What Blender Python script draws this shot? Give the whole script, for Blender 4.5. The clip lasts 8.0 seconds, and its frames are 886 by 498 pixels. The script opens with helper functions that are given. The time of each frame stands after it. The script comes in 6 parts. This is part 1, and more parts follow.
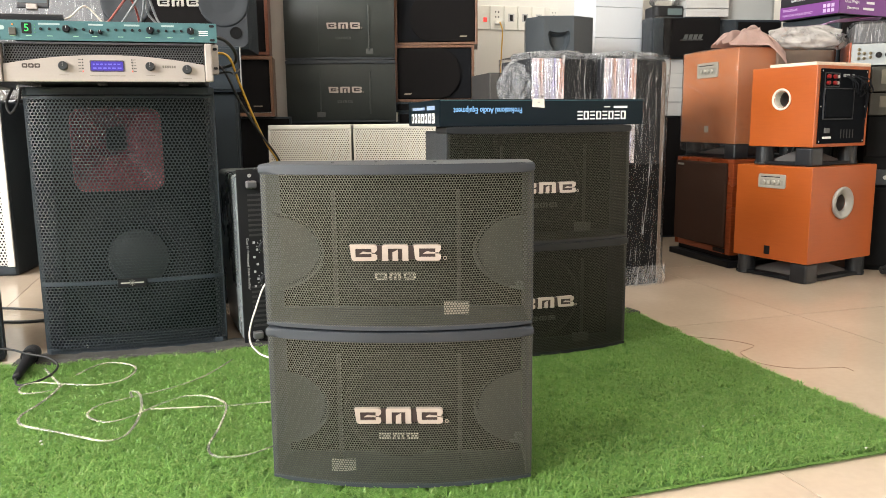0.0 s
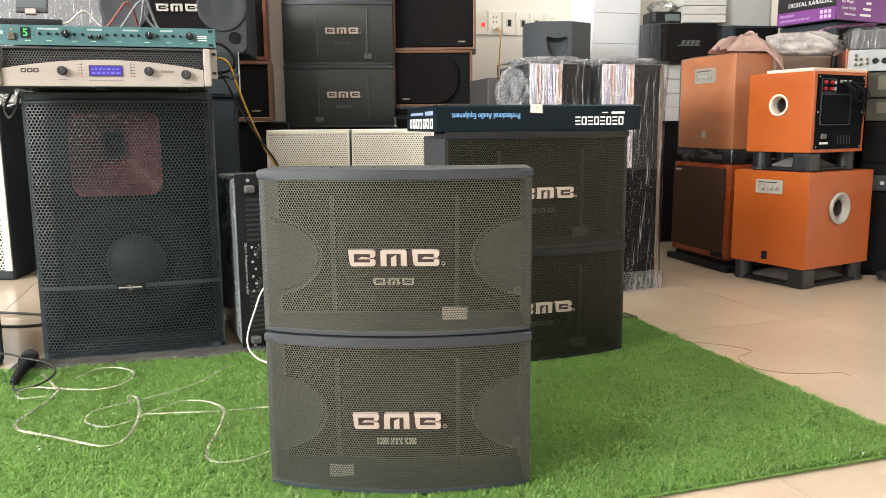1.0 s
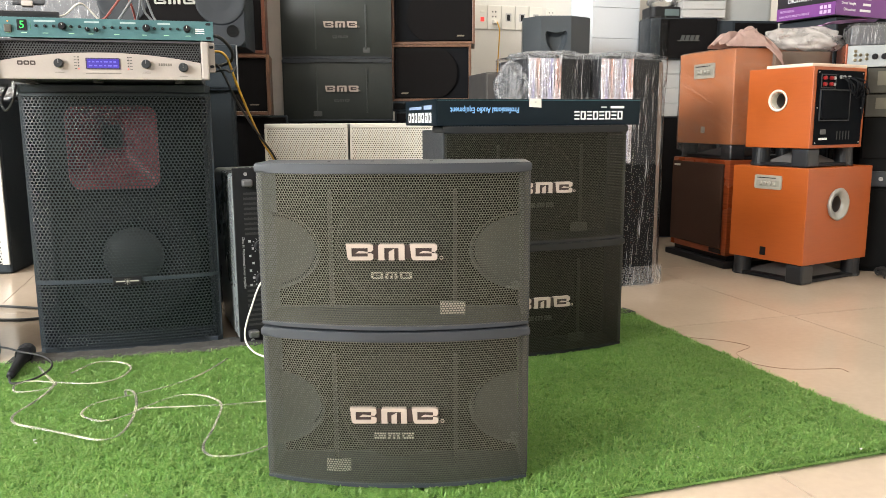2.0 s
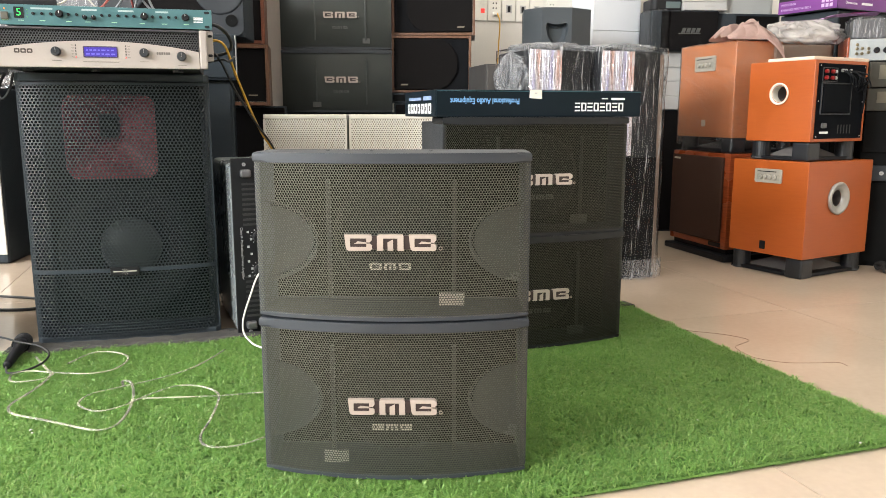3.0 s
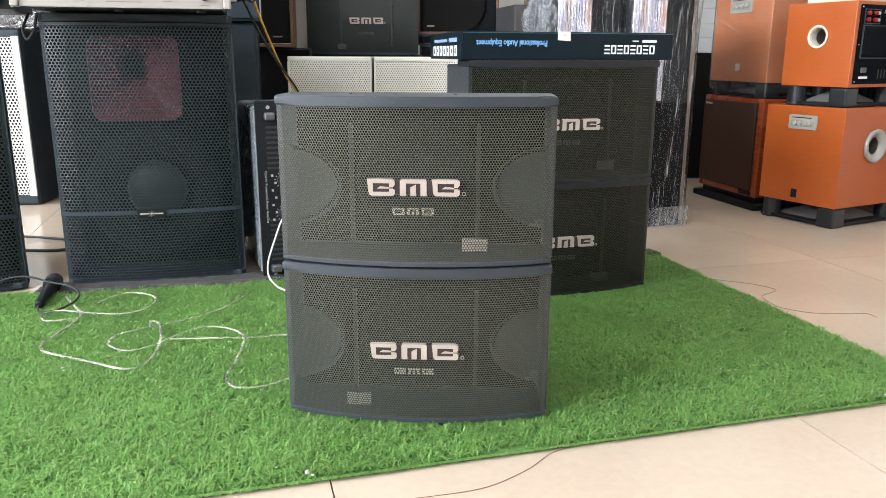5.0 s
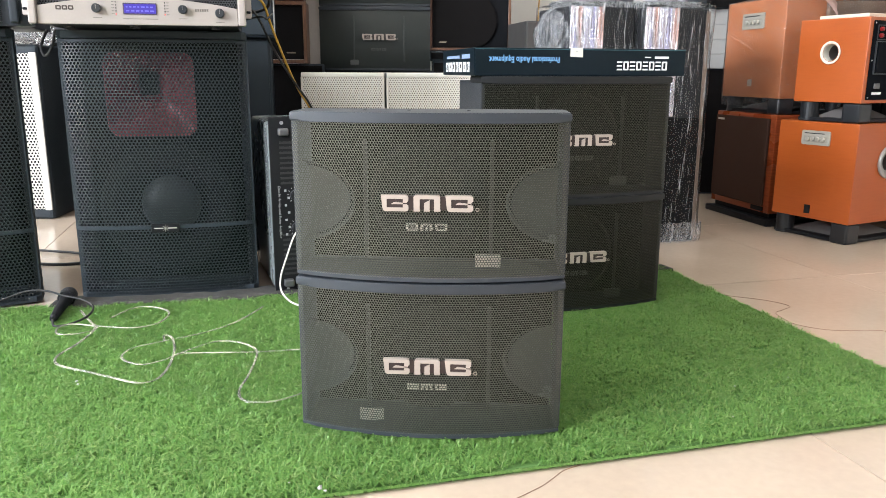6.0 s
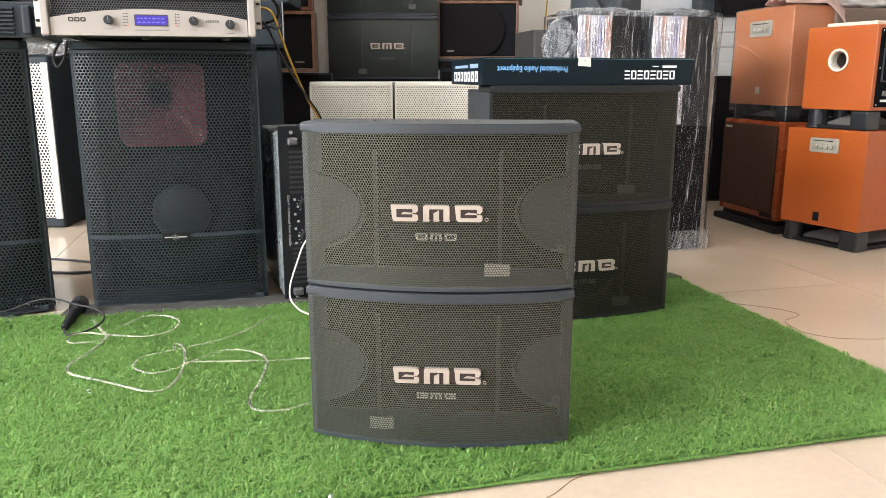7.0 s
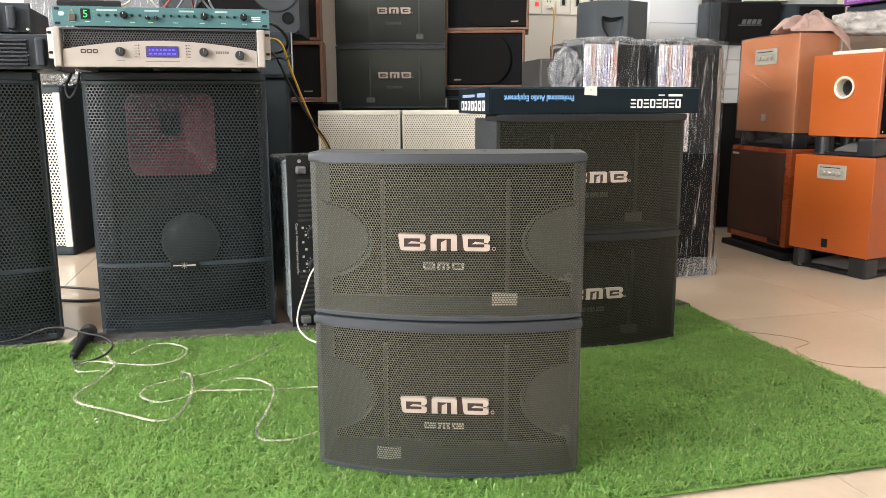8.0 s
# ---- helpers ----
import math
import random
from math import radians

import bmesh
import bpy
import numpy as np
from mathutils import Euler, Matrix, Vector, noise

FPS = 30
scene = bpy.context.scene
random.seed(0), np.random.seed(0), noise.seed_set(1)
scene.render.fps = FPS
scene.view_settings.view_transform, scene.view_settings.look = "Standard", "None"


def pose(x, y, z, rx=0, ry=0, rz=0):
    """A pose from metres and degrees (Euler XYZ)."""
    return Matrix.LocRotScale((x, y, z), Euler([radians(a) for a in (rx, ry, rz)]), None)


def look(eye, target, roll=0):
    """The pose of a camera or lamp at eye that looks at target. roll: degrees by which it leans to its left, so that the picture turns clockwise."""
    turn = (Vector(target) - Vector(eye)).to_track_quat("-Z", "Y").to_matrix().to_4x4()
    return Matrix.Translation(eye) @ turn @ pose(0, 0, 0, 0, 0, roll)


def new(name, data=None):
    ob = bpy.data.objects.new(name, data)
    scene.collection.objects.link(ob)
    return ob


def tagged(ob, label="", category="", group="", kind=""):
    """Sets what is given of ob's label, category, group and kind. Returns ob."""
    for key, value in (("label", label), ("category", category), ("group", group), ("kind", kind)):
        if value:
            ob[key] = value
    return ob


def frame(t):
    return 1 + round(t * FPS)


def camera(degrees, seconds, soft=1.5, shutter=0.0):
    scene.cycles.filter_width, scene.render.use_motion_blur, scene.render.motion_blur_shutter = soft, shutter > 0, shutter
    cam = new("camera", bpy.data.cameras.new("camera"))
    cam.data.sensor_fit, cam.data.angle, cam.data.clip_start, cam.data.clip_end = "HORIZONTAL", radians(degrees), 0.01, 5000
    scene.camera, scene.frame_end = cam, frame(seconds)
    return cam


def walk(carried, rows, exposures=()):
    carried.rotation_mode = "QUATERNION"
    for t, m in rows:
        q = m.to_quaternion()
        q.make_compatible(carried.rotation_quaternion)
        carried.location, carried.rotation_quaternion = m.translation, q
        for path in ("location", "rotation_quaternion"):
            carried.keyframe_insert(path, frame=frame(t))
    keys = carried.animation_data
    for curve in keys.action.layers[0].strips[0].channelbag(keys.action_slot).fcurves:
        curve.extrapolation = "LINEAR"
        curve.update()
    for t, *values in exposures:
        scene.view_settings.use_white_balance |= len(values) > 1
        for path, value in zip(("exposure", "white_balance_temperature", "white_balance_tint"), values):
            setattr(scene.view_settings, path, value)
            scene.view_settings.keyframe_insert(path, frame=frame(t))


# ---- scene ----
cam = camera(59.6, 8.0, soft=0.5)

rows = [
    (0.0, look((0.011, -0.057, 0.605), (-0.003, 1.916, 0.279), -0.6)),
    (0.5, look((0.011, -0.058, 0.605), (-0.001, 1.917, 0.288), -0.5)),
    (1.0, look((0.010, -0.059, 0.607), (0.002, 1.916, 0.292), -0.5)),
    (1.5, look((0.011, -0.059, 0.606), (0.005, 1.916, 0.288), -0.4)),
    (1.7, look((0.011, -0.058, 0.606), (0.007, 1.915, 0.284), -0.4)),
    (2.8, look((0.009, -0.047, 0.600), (0.003, 1.924, 0.260), 0.0)),
    (3.0, look((0.010, -0.047, 0.600), (0.009, 1.923, 0.255), 0.0)),
    (3.5, look((0.015, -0.044, 0.596), (0.034, 1.923, 0.233), 0.3)),
    (4.0, look((0.021, -0.042, 0.593), (0.040, 1.916, 0.190), 0.4)),
    (4.5, look((0.014, -0.038, 0.592), (-0.007, 1.905, 0.121), 0.5)),
    (4.7, look((0.014, -0.038, 0.596), (-0.030, 1.900, 0.107), 0.3)),
    (5.8, look((0.010, -0.040, 0.601), (-0.078, 1.906, 0.151), 0.3)),
    (6.0, look((0.009, -0.040, 0.601), (-0.084, 1.907, 0.154), 0.2)),
    (6.5, look((0.011, -0.042, 0.602), (-0.090, 1.905, 0.156), 0.2)),
    (7.0, look((0.006, -0.046, 0.607), (-0.106, 1.904, 0.177), 0.0)),
    (7.5, look((0.005, -0.047, 0.609), (-0.122, 1.910, 0.217), -0.1)),
    (8.0, look((0.006, -0.047, 0.612), (-0.126, 1.916, 0.248), -0.2)),
]
walk(cam, rows, exposures=[(0.0, -0.26, 7000, 12.5), (3.0, -0.26, 6800, 12.5), (4.0, -0.26, 6400, 11.5), (4.5, -0.26, 6050, 10.4), (5.8, -0.26, 6200, 12.6), (6.5, -0.26, 6350, 12.8), (7.0, -0.26, 6550, 12.4), (8.0, -0.26, 6850, 13.6)])

# ---- world and light ----
ROOM = 17.0  # yaw of the walls and floor tiles
RM = pose(0, 0, 0, 0, 0, ROOM)
world = bpy.data.worlds.new("sky")
scene.world = world
world.use_nodes = True
sky = world.node_tree.nodes.new("ShaderNodeTexSky")
sky.sky_type, sky.sun_disc = "NISHITA", False
sky.sun_elevation, sky.sun_rotation = radians(50), radians(200)
world.node_tree.links.new(sky.outputs[0], world.node_tree.nodes["Background"].inputs[0])
world.node_tree.nodes["Background"].inputs[1].default_value = 0.12


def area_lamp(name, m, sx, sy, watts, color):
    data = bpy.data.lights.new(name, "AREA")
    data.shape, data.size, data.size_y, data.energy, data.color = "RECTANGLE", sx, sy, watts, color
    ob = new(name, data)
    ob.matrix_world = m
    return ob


# assumed open shop front, and lamps in two added side-wall openings, none in view
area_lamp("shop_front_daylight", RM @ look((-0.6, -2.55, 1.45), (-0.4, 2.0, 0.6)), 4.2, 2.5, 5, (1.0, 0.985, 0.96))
area_lamp("assumed_side_window", RM @ look((-4.3, -0.45, 2.3), (0.5, 1.3, 0.1)), 2.8, 1.4, 650, (0.90, 0.965, 1.0))
area_lamp("added_rear_window", RM @ look((-4.3, 2.6, 2.3), (-0.6, 2.3, 0.1)), 1.3, 1.4, 140, (0.88, 0.95, 1.0))

# added fill lamp close under the ceiling; there is no fixture
area_lamp("ceiling_fill", RM @ look((0.8, 1.2, 3.15), (0.8, 1.2001, 0)), 4.6, 4.0, 54, (1.0, 0.97, 0.92))

# ---- materials ----
MATS = {}


def mat(name, color, rough=0.5, metal=0.0, var=0.08, scale=6.0, bump=0.0, fine=220.0, spec=0.5, random_amount=0.0, coat=0.0):
    if name in MATS:
        return MATS[name]
    m = bpy.data.materials.new(name)
    m.use_nodes = True
    nt = m.node_tree
    b = nt.nodes["Principled BSDF"]
    b.inputs["Roughness"].default_value, b.inputs["Metallic"].default_value = rough, metal
    b.inputs["Specular IOR Level"].default_value = spec
    b.inputs["Coat Weight"].default_value = coat
    tc = nt.nodes.new("ShaderNodeTexCoord")
    n1 = nt.nodes.new("ShaderNodeTexNoise")
    n1.inputs["Scale"].default_value, n1.inputs["Detail"].default_value = scale, 5
    n2 = nt.nodes.new("ShaderNodeTexNoise")
    n2.inputs["Scale"].default_value, n2.inputs["Detail"].default_value = fine, 3
    nt.links.new(tc.outputs["Object"], n1.inputs["Vector"])
    nt.links.new(tc.outputs["Object"], n2.inputs["Vector"])
    add = nt.nodes.new("ShaderNodeMath")
    add.operation = "MULTIPLY_ADD"
    nt.links.new(n2.outputs["Fac"], add.inputs[0])
    add.inputs[1].default_value = 0.5
    nt.links.new(n1.outputs["Fac"], add.inputs[2])
    ramp = nt.nodes.new("ShaderNodeMapRange")
    ramp.inputs["From Min"].default_value, ramp.inputs["From Max"].default_value = 0.4, 1.1
    ramp.inputs["To Min"].default_value, ramp.inputs["To Max"].default_value = 1 - var * 1.6, 1 + var * 1.6
    nt.links.new(add.outputs[0], ramp.inputs["Value"])
    mul = nt.nodes.new("ShaderNodeMix")
    mul.data_type, mul.blend_type = "RGBA", "MULTIPLY"
    mul.inputs["Factor"].default_value = 1.0
    mul.inputs[6].default_value = (*color, 1)
    last = ramp.outputs[0]
    if random_amount:
        geo = nt.nodes.new("ShaderNodeNewGeometry")
        oi = nt.nodes.new("ShaderNodeObjectInfo")
        s = nt.nodes.new("ShaderNodeMath")
        s.operation = "ADD"
        nt.links.new(geo.outputs["Random Per Island"], s.inputs[0])
        nt.links.new(oi.outputs["Random"], s.inputs[1])
        r2 = nt.nodes.new("ShaderNodeMapRange")
        r2.inputs["From Max"].default_value = 2.0
        r2.inputs["To Min"].default_value, r2.inputs["To Max"].default_value = 1 - random_amount, 1 + random_amount
        nt.links.new(s.outputs[0], r2.inputs["Value"])
        mm = nt.nodes.new("ShaderNodeMath")
        mm.operation = "MULTIPLY"
        nt.links.new(last, mm.inputs[0])
        nt.links.new(r2.outputs[0], mm.inputs[1])
        last = mm.outputs[0]
    nt.links.new(last, mul.inputs[7])
    nt.links.new(mul.outputs[2], b.inputs["Base Color"])
    rr = nt.nodes.new("ShaderNodeMapRange")
    rr.inputs["From Min"].default_value, rr.inputs["From Max"].default_value = 0.3, 0.7
    rr.inputs["To Min"].default_value, rr.inputs["To Max"].default_value = max(rough - 0.08, 0.02), min(rough + 0.08, 1)
    nt.links.new(n1.outputs["Fac"], rr.inputs["Value"])
    nt.links.new(rr.outputs[0], b.inputs["Roughness"])
    if bump:
        bp = nt.nodes.new("ShaderNodeBump")
        bp.inputs["Strength"].default_value, bp.inputs["Distance"].default_value = bump, 0.002
        nt.links.new(n2.outputs["Fac"], bp.inputs["Height"])
        nt.links.new(bp.outputs[0], b.inputs["Normal"])
    MATS[name] = m
    return m


def wood(name, color, dark, rough=0.35, stretch=(2, 2, 26)):
    """Veneer with fine grain along one local axis."""
    m = mat(name, color, rough, var=0.05, scale=5)
    nt = m.node_tree
    tc = nt.nodes["Texture Coordinate"]
    mp = nt.nodes.new("ShaderNodeMapping")
    mp.inputs["Scale"].default_value = stretch
    n = nt.nodes.new("ShaderNodeTexNoise")
    n.inputs["Scale"].default_value, n.inputs["Detail"].default_value = 7, 6
    nt.links.new(tc.outputs["Object"], mp.inputs["Vector"])
    nt.links.new(mp.outputs[0], n.inputs["Vector"])
    mul = [x for x in nt.nodes if x.bl_idname == "ShaderNodeMix"][0]
    mx = nt.nodes.new("ShaderNodeMix")
    mx.data_type = "RGBA"
    mx.inputs[6].default_value, mx.inputs[7].default_value = (*color, 1), (*dark, 1)
    rg = nt.nodes.new("ShaderNodeMapRange")
    rg.inputs["From Min"].default_value, rg.inputs["From Max"].default_value = 0.42, 0.72
    nt.links.new(n.outputs["Fac"], rg.inputs["Value"])
    nt.links.new(rg.outputs[0], mx.inputs["Factor"])
    nt.links.new(mx.outputs[2], mul.inputs[6])
    return m


def emit(name, color, strength, base=(0.02, 0.02, 0.02)):
    m = bpy.data.materials.new(name)
    m.use_nodes = True
    b = m.node_tree.nodes["Principled BSDF"]
    b.inputs["Base Color"].default_value = (*base, 1)
    b.inputs["Emission Color"].default_value = (*color, 1)
    b.inputs["Emission Strength"].default_value = strength
    return m


def film(name, white=0.25, rough=0.12, tint=(0.9, 0.9, 0.92), streak=(40, 40, 3), lo=0.5, hi=0.72, base=0.15, turn=(0, 0, 0), ior=1.5):
    """Clear stretch film: mostly see-through, glossy, milky where it is folded."""
    m = bpy.data.materials.new(name)
    m.use_nodes = True
    nt = m.node_tree
    nt.nodes.remove(nt.nodes["Principled BSDF"])
    out = nt.nodes["Material Output"]
    tr = nt.nodes.new("ShaderNodeBsdfTransparent")
    gl = nt.nodes.new("ShaderNodeBsdfGlossy")
    gl.inputs["Roughness"].default_value = rough
    df = nt.nodes.new("ShaderNodeBsdfDiffuse")
    df.inputs["Color"].default_value = (*tint, 1)
    tc = nt.nodes.new("ShaderNodeTexCoord")
    mp = nt.nodes.new("ShaderNodeMapping")
    mp.vector_type = "TEXTURE"
    mp.inputs["Scale"].default_value, mp.inputs["Rotation"].default_value = [1 / k for k in streak], turn
    n = nt.nodes.new("ShaderNodeTexNoise")
    n.inputs["Scale"].default_value, n.inputs["Detail"].default_value, n.inputs["Distortion"].default_value = 1.6, 5, 1.2
    nt.links.new(tc.outputs["Object"], mp.inputs["Vector"])
    nt.links.new(mp.outputs[0], n.inputs["Vector"])
    rg = nt.nodes.new("ShaderNodeMapRange")
    rg.inputs["From Min"].default_value, rg.inputs["From Max"].default_value = lo, hi
    rg.inputs["To Min"].default_value, rg.inputs["To Max"].default_value = white * base, white
    nt.links.new(n.outputs["Fac"], rg.inputs["Value"])
    bp = nt.nodes.new("ShaderNodeBump")
    bp.inputs["Strength"].default_value, bp.inputs["Distance"].default_value = 0.8, 0.006
    nt.links.new(n.outputs["Fac"], bp.inputs["Height"])
    nt.links.new(bp.outputs[0], gl.inputs["Normal"])
    fr = nt.nodes.new("ShaderNodeFresnel")
    fr.inputs["IOR"].default_value = ior
    nt.links.new(bp.outputs[0], fr.inputs["Normal"])
    m1, m2 = nt.nodes.new("ShaderNodeMixShader"), nt.nodes.new("ShaderNodeMixShader")
    nt.links.new(rg.outputs[0], m1.inputs[0])
    nt.links.new(tr.outputs[0], m1.inputs[1])
    nt.links.new(df.outputs[0], m1.inputs[2])
    nt.links.new(fr.outputs[0], m2.inputs[0])
    nt.links.new(m1.outputs[0], m2.inputs[1])
    nt.links.new(gl.outputs[0], m2.inputs[2])
    nt.links.new(m2.outputs[0], out.inputs[0])
    return m


TRIM = mat("charcoal_moulded_plastic", (0.031, 0.037, 0.045), 0.52, var=0.12, bump=0.15, fine=600)
CABINET = mat("dark_grey_vinyl_cabinet", (0.05, 0.055, 0.065), 0.5, var=0.12, bump=0.25, fine=400)
GRILLE = mat("dark_olive_perforated_steel", (0.094, 0.096, 0.079), 0.40, metal=0.25, var=0.12)
GRILLE_DARK = mat("black_olive_perforated_steel", (0.0310, 0.0301, 0.0206), 0.42, metal=0.25, var=0.12)
GRILLE_BLACK = mat("black_perforated_steel", (0.026, 0.033, 0.037), 0.42, metal=0.25, var=0.10)
BAFFLE = mat("matt_black_baffle", (0.009, 0.009, 0.009), 0.9, var=0.2, spec=0.05)
HORN = mat("grey_plastic_horn", (0.14, 0.15, 0.142), 0.24, var=0.06, spec=1.0, coat=1.0)
CONE = mat("paper_cone", (0.006, 0.006, 0.0065), 0.7, var=0.15, spec=0.2)
EMBLEM = mat("champagne_metal_emblem", (0.46, 0.385, 0.335), 0.38, metal=0.2, var=0.05)
BLACK = mat("black_plastic", (0.013, 0.013, 0.0145), 0.45, var=0.15, spec=0.2)
DARKBOX = mat("black_wood_box_paint", (0.028, 0.036, 0.043), 0.55, var=0.2, bump=0.3, fine=300, spec=0.25)
FOIL = mat("silver_foil_badge", (0.6, 0.56, 0.5), 0.4, metal=0.5)
ORANGE = wood("cherry_veneer_orange", (0.385, 0.082, 0.013), (0.365, 0.076, 0.012), 0.36, (2, 2, 20))
PINKWOOD = wood("pale_cherry_veneer", (0.45, 0.160, 0.062), (0.42, 0.145, 0.055), 0.4, (3, 3, 18))
REDWOOD = wood("red_mahogany_veneer", (0.30, 0.065, 0.02), (0.20, 0.035, 0.012), 0.3, (2, 2, 20))
BROWNWOOD = wood("walnut_veneer", (0.16, 0.075, 0.04), (0.10, 0.045, 0.025), 0.4, (20, 2, 2))
CLOTH_DARK = mat("dark_brown_grille_cloth", (0.055, 0.027, 0.018), 0.85, var=0.1, bump=0.5, fine=900, spec=0.15)
CLOTH_BLACK = mat("black_grille_cloth", (0.0075, 0.0065, 0.0065), 0.9, var=0.1, bump=0.5, fine=900, spec=0.12)
WALL = mat("cream_wall_paint", (0.74, 0.71, 0.65), 0.6, var=0.03, scale=1.5, bump=0.1, fine=120)
PILLAR = mat("white_glazed_wall_tile", (0.64, 0.67, 0.71), 0.25, var=0.03, scale=1.2)
CEIL = mat("white_ceiling_paint", (0.82, 0.81, 0.79), 0.7, var=0.02)
TILE = mat("polished_beige_floor_tile", (0.52, 0.415, 0.32), 0.16, var=0.06, scale=2.2, random_amount=0.02, fine=60)
GROUT = mat("brown_grout", (0.19, 0.135, 0.10), 0.8)
NAVYBOX = mat("navy_black_box_paint", (0.022, 0.030, 0.037), 0.5, var=0.2, bump=0.3, fine=300, spec=0.3)
WHITEBOX = mat("white_painted_box", (0.48, 0.475, 0.46), 0.5, var=0.04)
WHITESTEEL = mat("cream_perforated_steel", (0.76, 0.72, 0.645), 0.4, var=0.05)
TOWERSTEEL = mat("ivory_perforated_steel", (0.52, 0.505, 0.465), 0.4, var=0.05)
AMPWHITE = mat("cream_lacquered_metal", (0.37, 0.325, 0.295), 0.35, var=0.04)
TEAL = mat("teal_anodised_panel", (0.062, 0.155, 0.165), 0.38, metal=0.2, var=0.06)
STEEL = mat("brushed_steel", (0.55, 0.55, 0.54), 0.35, metal=0.8, var=0.08)
RUBBER = mat("black_rubber", (0.02, 0.02, 0.02), 0.6)
RED = mat("dark_red_horn", (0.21, 0.030, 0.038), 0.45, var=0.08)
BOXPRINT = mat("dark_teal_printed_card", (0.003, 0.009, 0.014), 0.4, var=0.08, spec=0.2)
PRINTWHITE = mat("white_print", (0.82, 0.82, 0.82), 0.5, var=0.02)
PRINTBLUE = mat("light_blue_print", (0.17, 0.40, 0.72), 0.5, var=0.02)
PRINTGREY = mat("grey_panel_print", (0.38, 0.38, 0.38), 0.5, var=0.02)
PURPLE = mat("purple_printed_card", (0.17, 0.035, 0.22), 0.4, var=0.06)
FABRIC_PINK = mat("pale_pink_cotton", (0.62, 0.44, 0.39), 0.9, var=0.12, bump=0.4)
FELT = mat("grey_felt_backing", (0.055, 0.052, 0.047), 0.95, var=0.35, scale=25, bump=0.8)


# ---- mesh tools ----
def part(name, bm, material, parent, label="", m=None, smooth=False):
    """Links a bmesh (or a mesh) as one mesh object under a thing or part."""
    if isinstance(bm, bpy.types.Mesh):
        me = bm
    else:
        me = bpy.data.meshes.new(name)
        bmesh.ops.recalc_face_normals(bm, faces=bm.faces)
        bm.to_mesh(me)
        bm.free()
    if not me.materials:
        for x in material if isinstance(material, (list, tuple)) else [material]:
            me.materials.append(x)
    if smooth:
        for p in me.polygons:
            p.use_smooth = True
    ob = new(name, me)
    ob.parent = parent
    if m is not None:
        ob.matrix_local = m
    if label:
        ob["label"] = label
    return ob


def thing(name, m, label, category, group="", kind=""):
    e = new(name)
    e.empty_display_size = 0.05
    e.matrix_world = m
    return tagged(e, label, category, group, kind)


def box(x0, x1, y0, y1, z0, z1, bev=0.003, seg=2, bm=None):
    b = bmesh.new()
    bmesh.ops.create_cube(b, size=1)
    for v in b.verts:
        v.co = Vector(((x0 + x1) / 2 + v.co.x * (x1 - x0), (y0 + y1) / 2 + v.co.y * (y1 - y0), (z0 + z1) / 2 + v.co.z * (z1 - z0)))
    if bev > 0:
        bmesh.ops.bevel(b, geom=list(b.edges), offset=bev, segments=seg, affect="EDGES", profile=0.6)
    return join(bm, b)


def join(a, b):
    """Adds the bmesh b to a (None: b alone)."""
    if a is None:
        return b
    me = bpy.data.meshes.new("tmp")
    b.to_mesh(me)
    b.free()
    a.from_mesh(me)
    bpy.data.meshes.remove(me)
    return a


def moved(b, m):
    bmesh.ops.transform(b, matrix=m, verts=b.verts)
    return b


def prism(outline, z0, z1, bev=0.0, seg=2, bm=None):
    """A prism over a plan outline of (x, y)."""
    b = bmesh.new()
    lo = [b.verts.new((x, y, z0)) for x, y in outline]
    hi = [b.verts.new((x, y, z1)) for x, y in outline]
    b.faces.new(lo[::-1])
    b.faces.new(hi)
    for i in range(len(lo)):
        j = (i + 1) % len(lo)
        b.faces.new((lo[i], lo[j], hi[j], hi[i]))
    if bev:
        rim = [e for e in b.edges if abs(e.verts[0].co.z - e.verts[1].co.z) < 1e-6]
        bmesh.ops.bevel(b, geom=rim, offset=bev, segments=seg, affect="EDGES", profile=0.6)
    return join(bm, b)


FRONT = Matrix(((1, 0, 0, 0), (0, 0, -1, 0), (0, 1, 0, 0), (0, 0, 0, 1)))  # plan (x, y, z) to front (x, z, -y): z becomes proud


def plate(outline, y0, y1, bev=0.0, bm=None):
    """A plate over a front outline of (x, z), reaching from depth y1 to the front at y0."""
    b = prism(outline, -y1, -y0, bev)
    return join(bm, moved(b, FRONT))


def rounded(x0, x1, z0, z1, r, n=5):
    pts = []
    for cx, cz, a in ((x1 - r, z1 - r, 0), (x0 + r, z1 - r, 90), (x0 + r, z0 + r, 180), (x1 - r, z0 + r, 270)):
        for i in range(n + 1):
            t = radians(a + 90 * i / n)
            pts.append((cx + r * math.cos(t), cz + r * math.sin(t)))
    return pts


def lathe(profile, n=32, bm=None, caps=True):
    """Turns (r, z) round the z axis."""
    b = bmesh.new()
    rings = [[b.verts.new((r * math.cos(2 * math.pi * i / n), r * math.sin(2 * math.pi * i / n), z)) for i in range(n)] for r, z in profile]
    for a, c in zip(rings, rings[1:]):
        for i in range(n):
            b.faces.new((a[i], a[(i + 1) % n], c[(i + 1) % n], c[i]))
    if caps:
        b.faces.new(rings[0][::-1])
        b.faces.new(rings[-1])
    return join(bm, b)


def front_lathe(profile, x, y, z, n=32, caps=False):
    """A turned form whose axis points to the front (-y); profile in (r, proud)."""
    return moved(lathe(profile, n, caps=caps), Matrix.Translation((x, y, z)) @ FRONT)


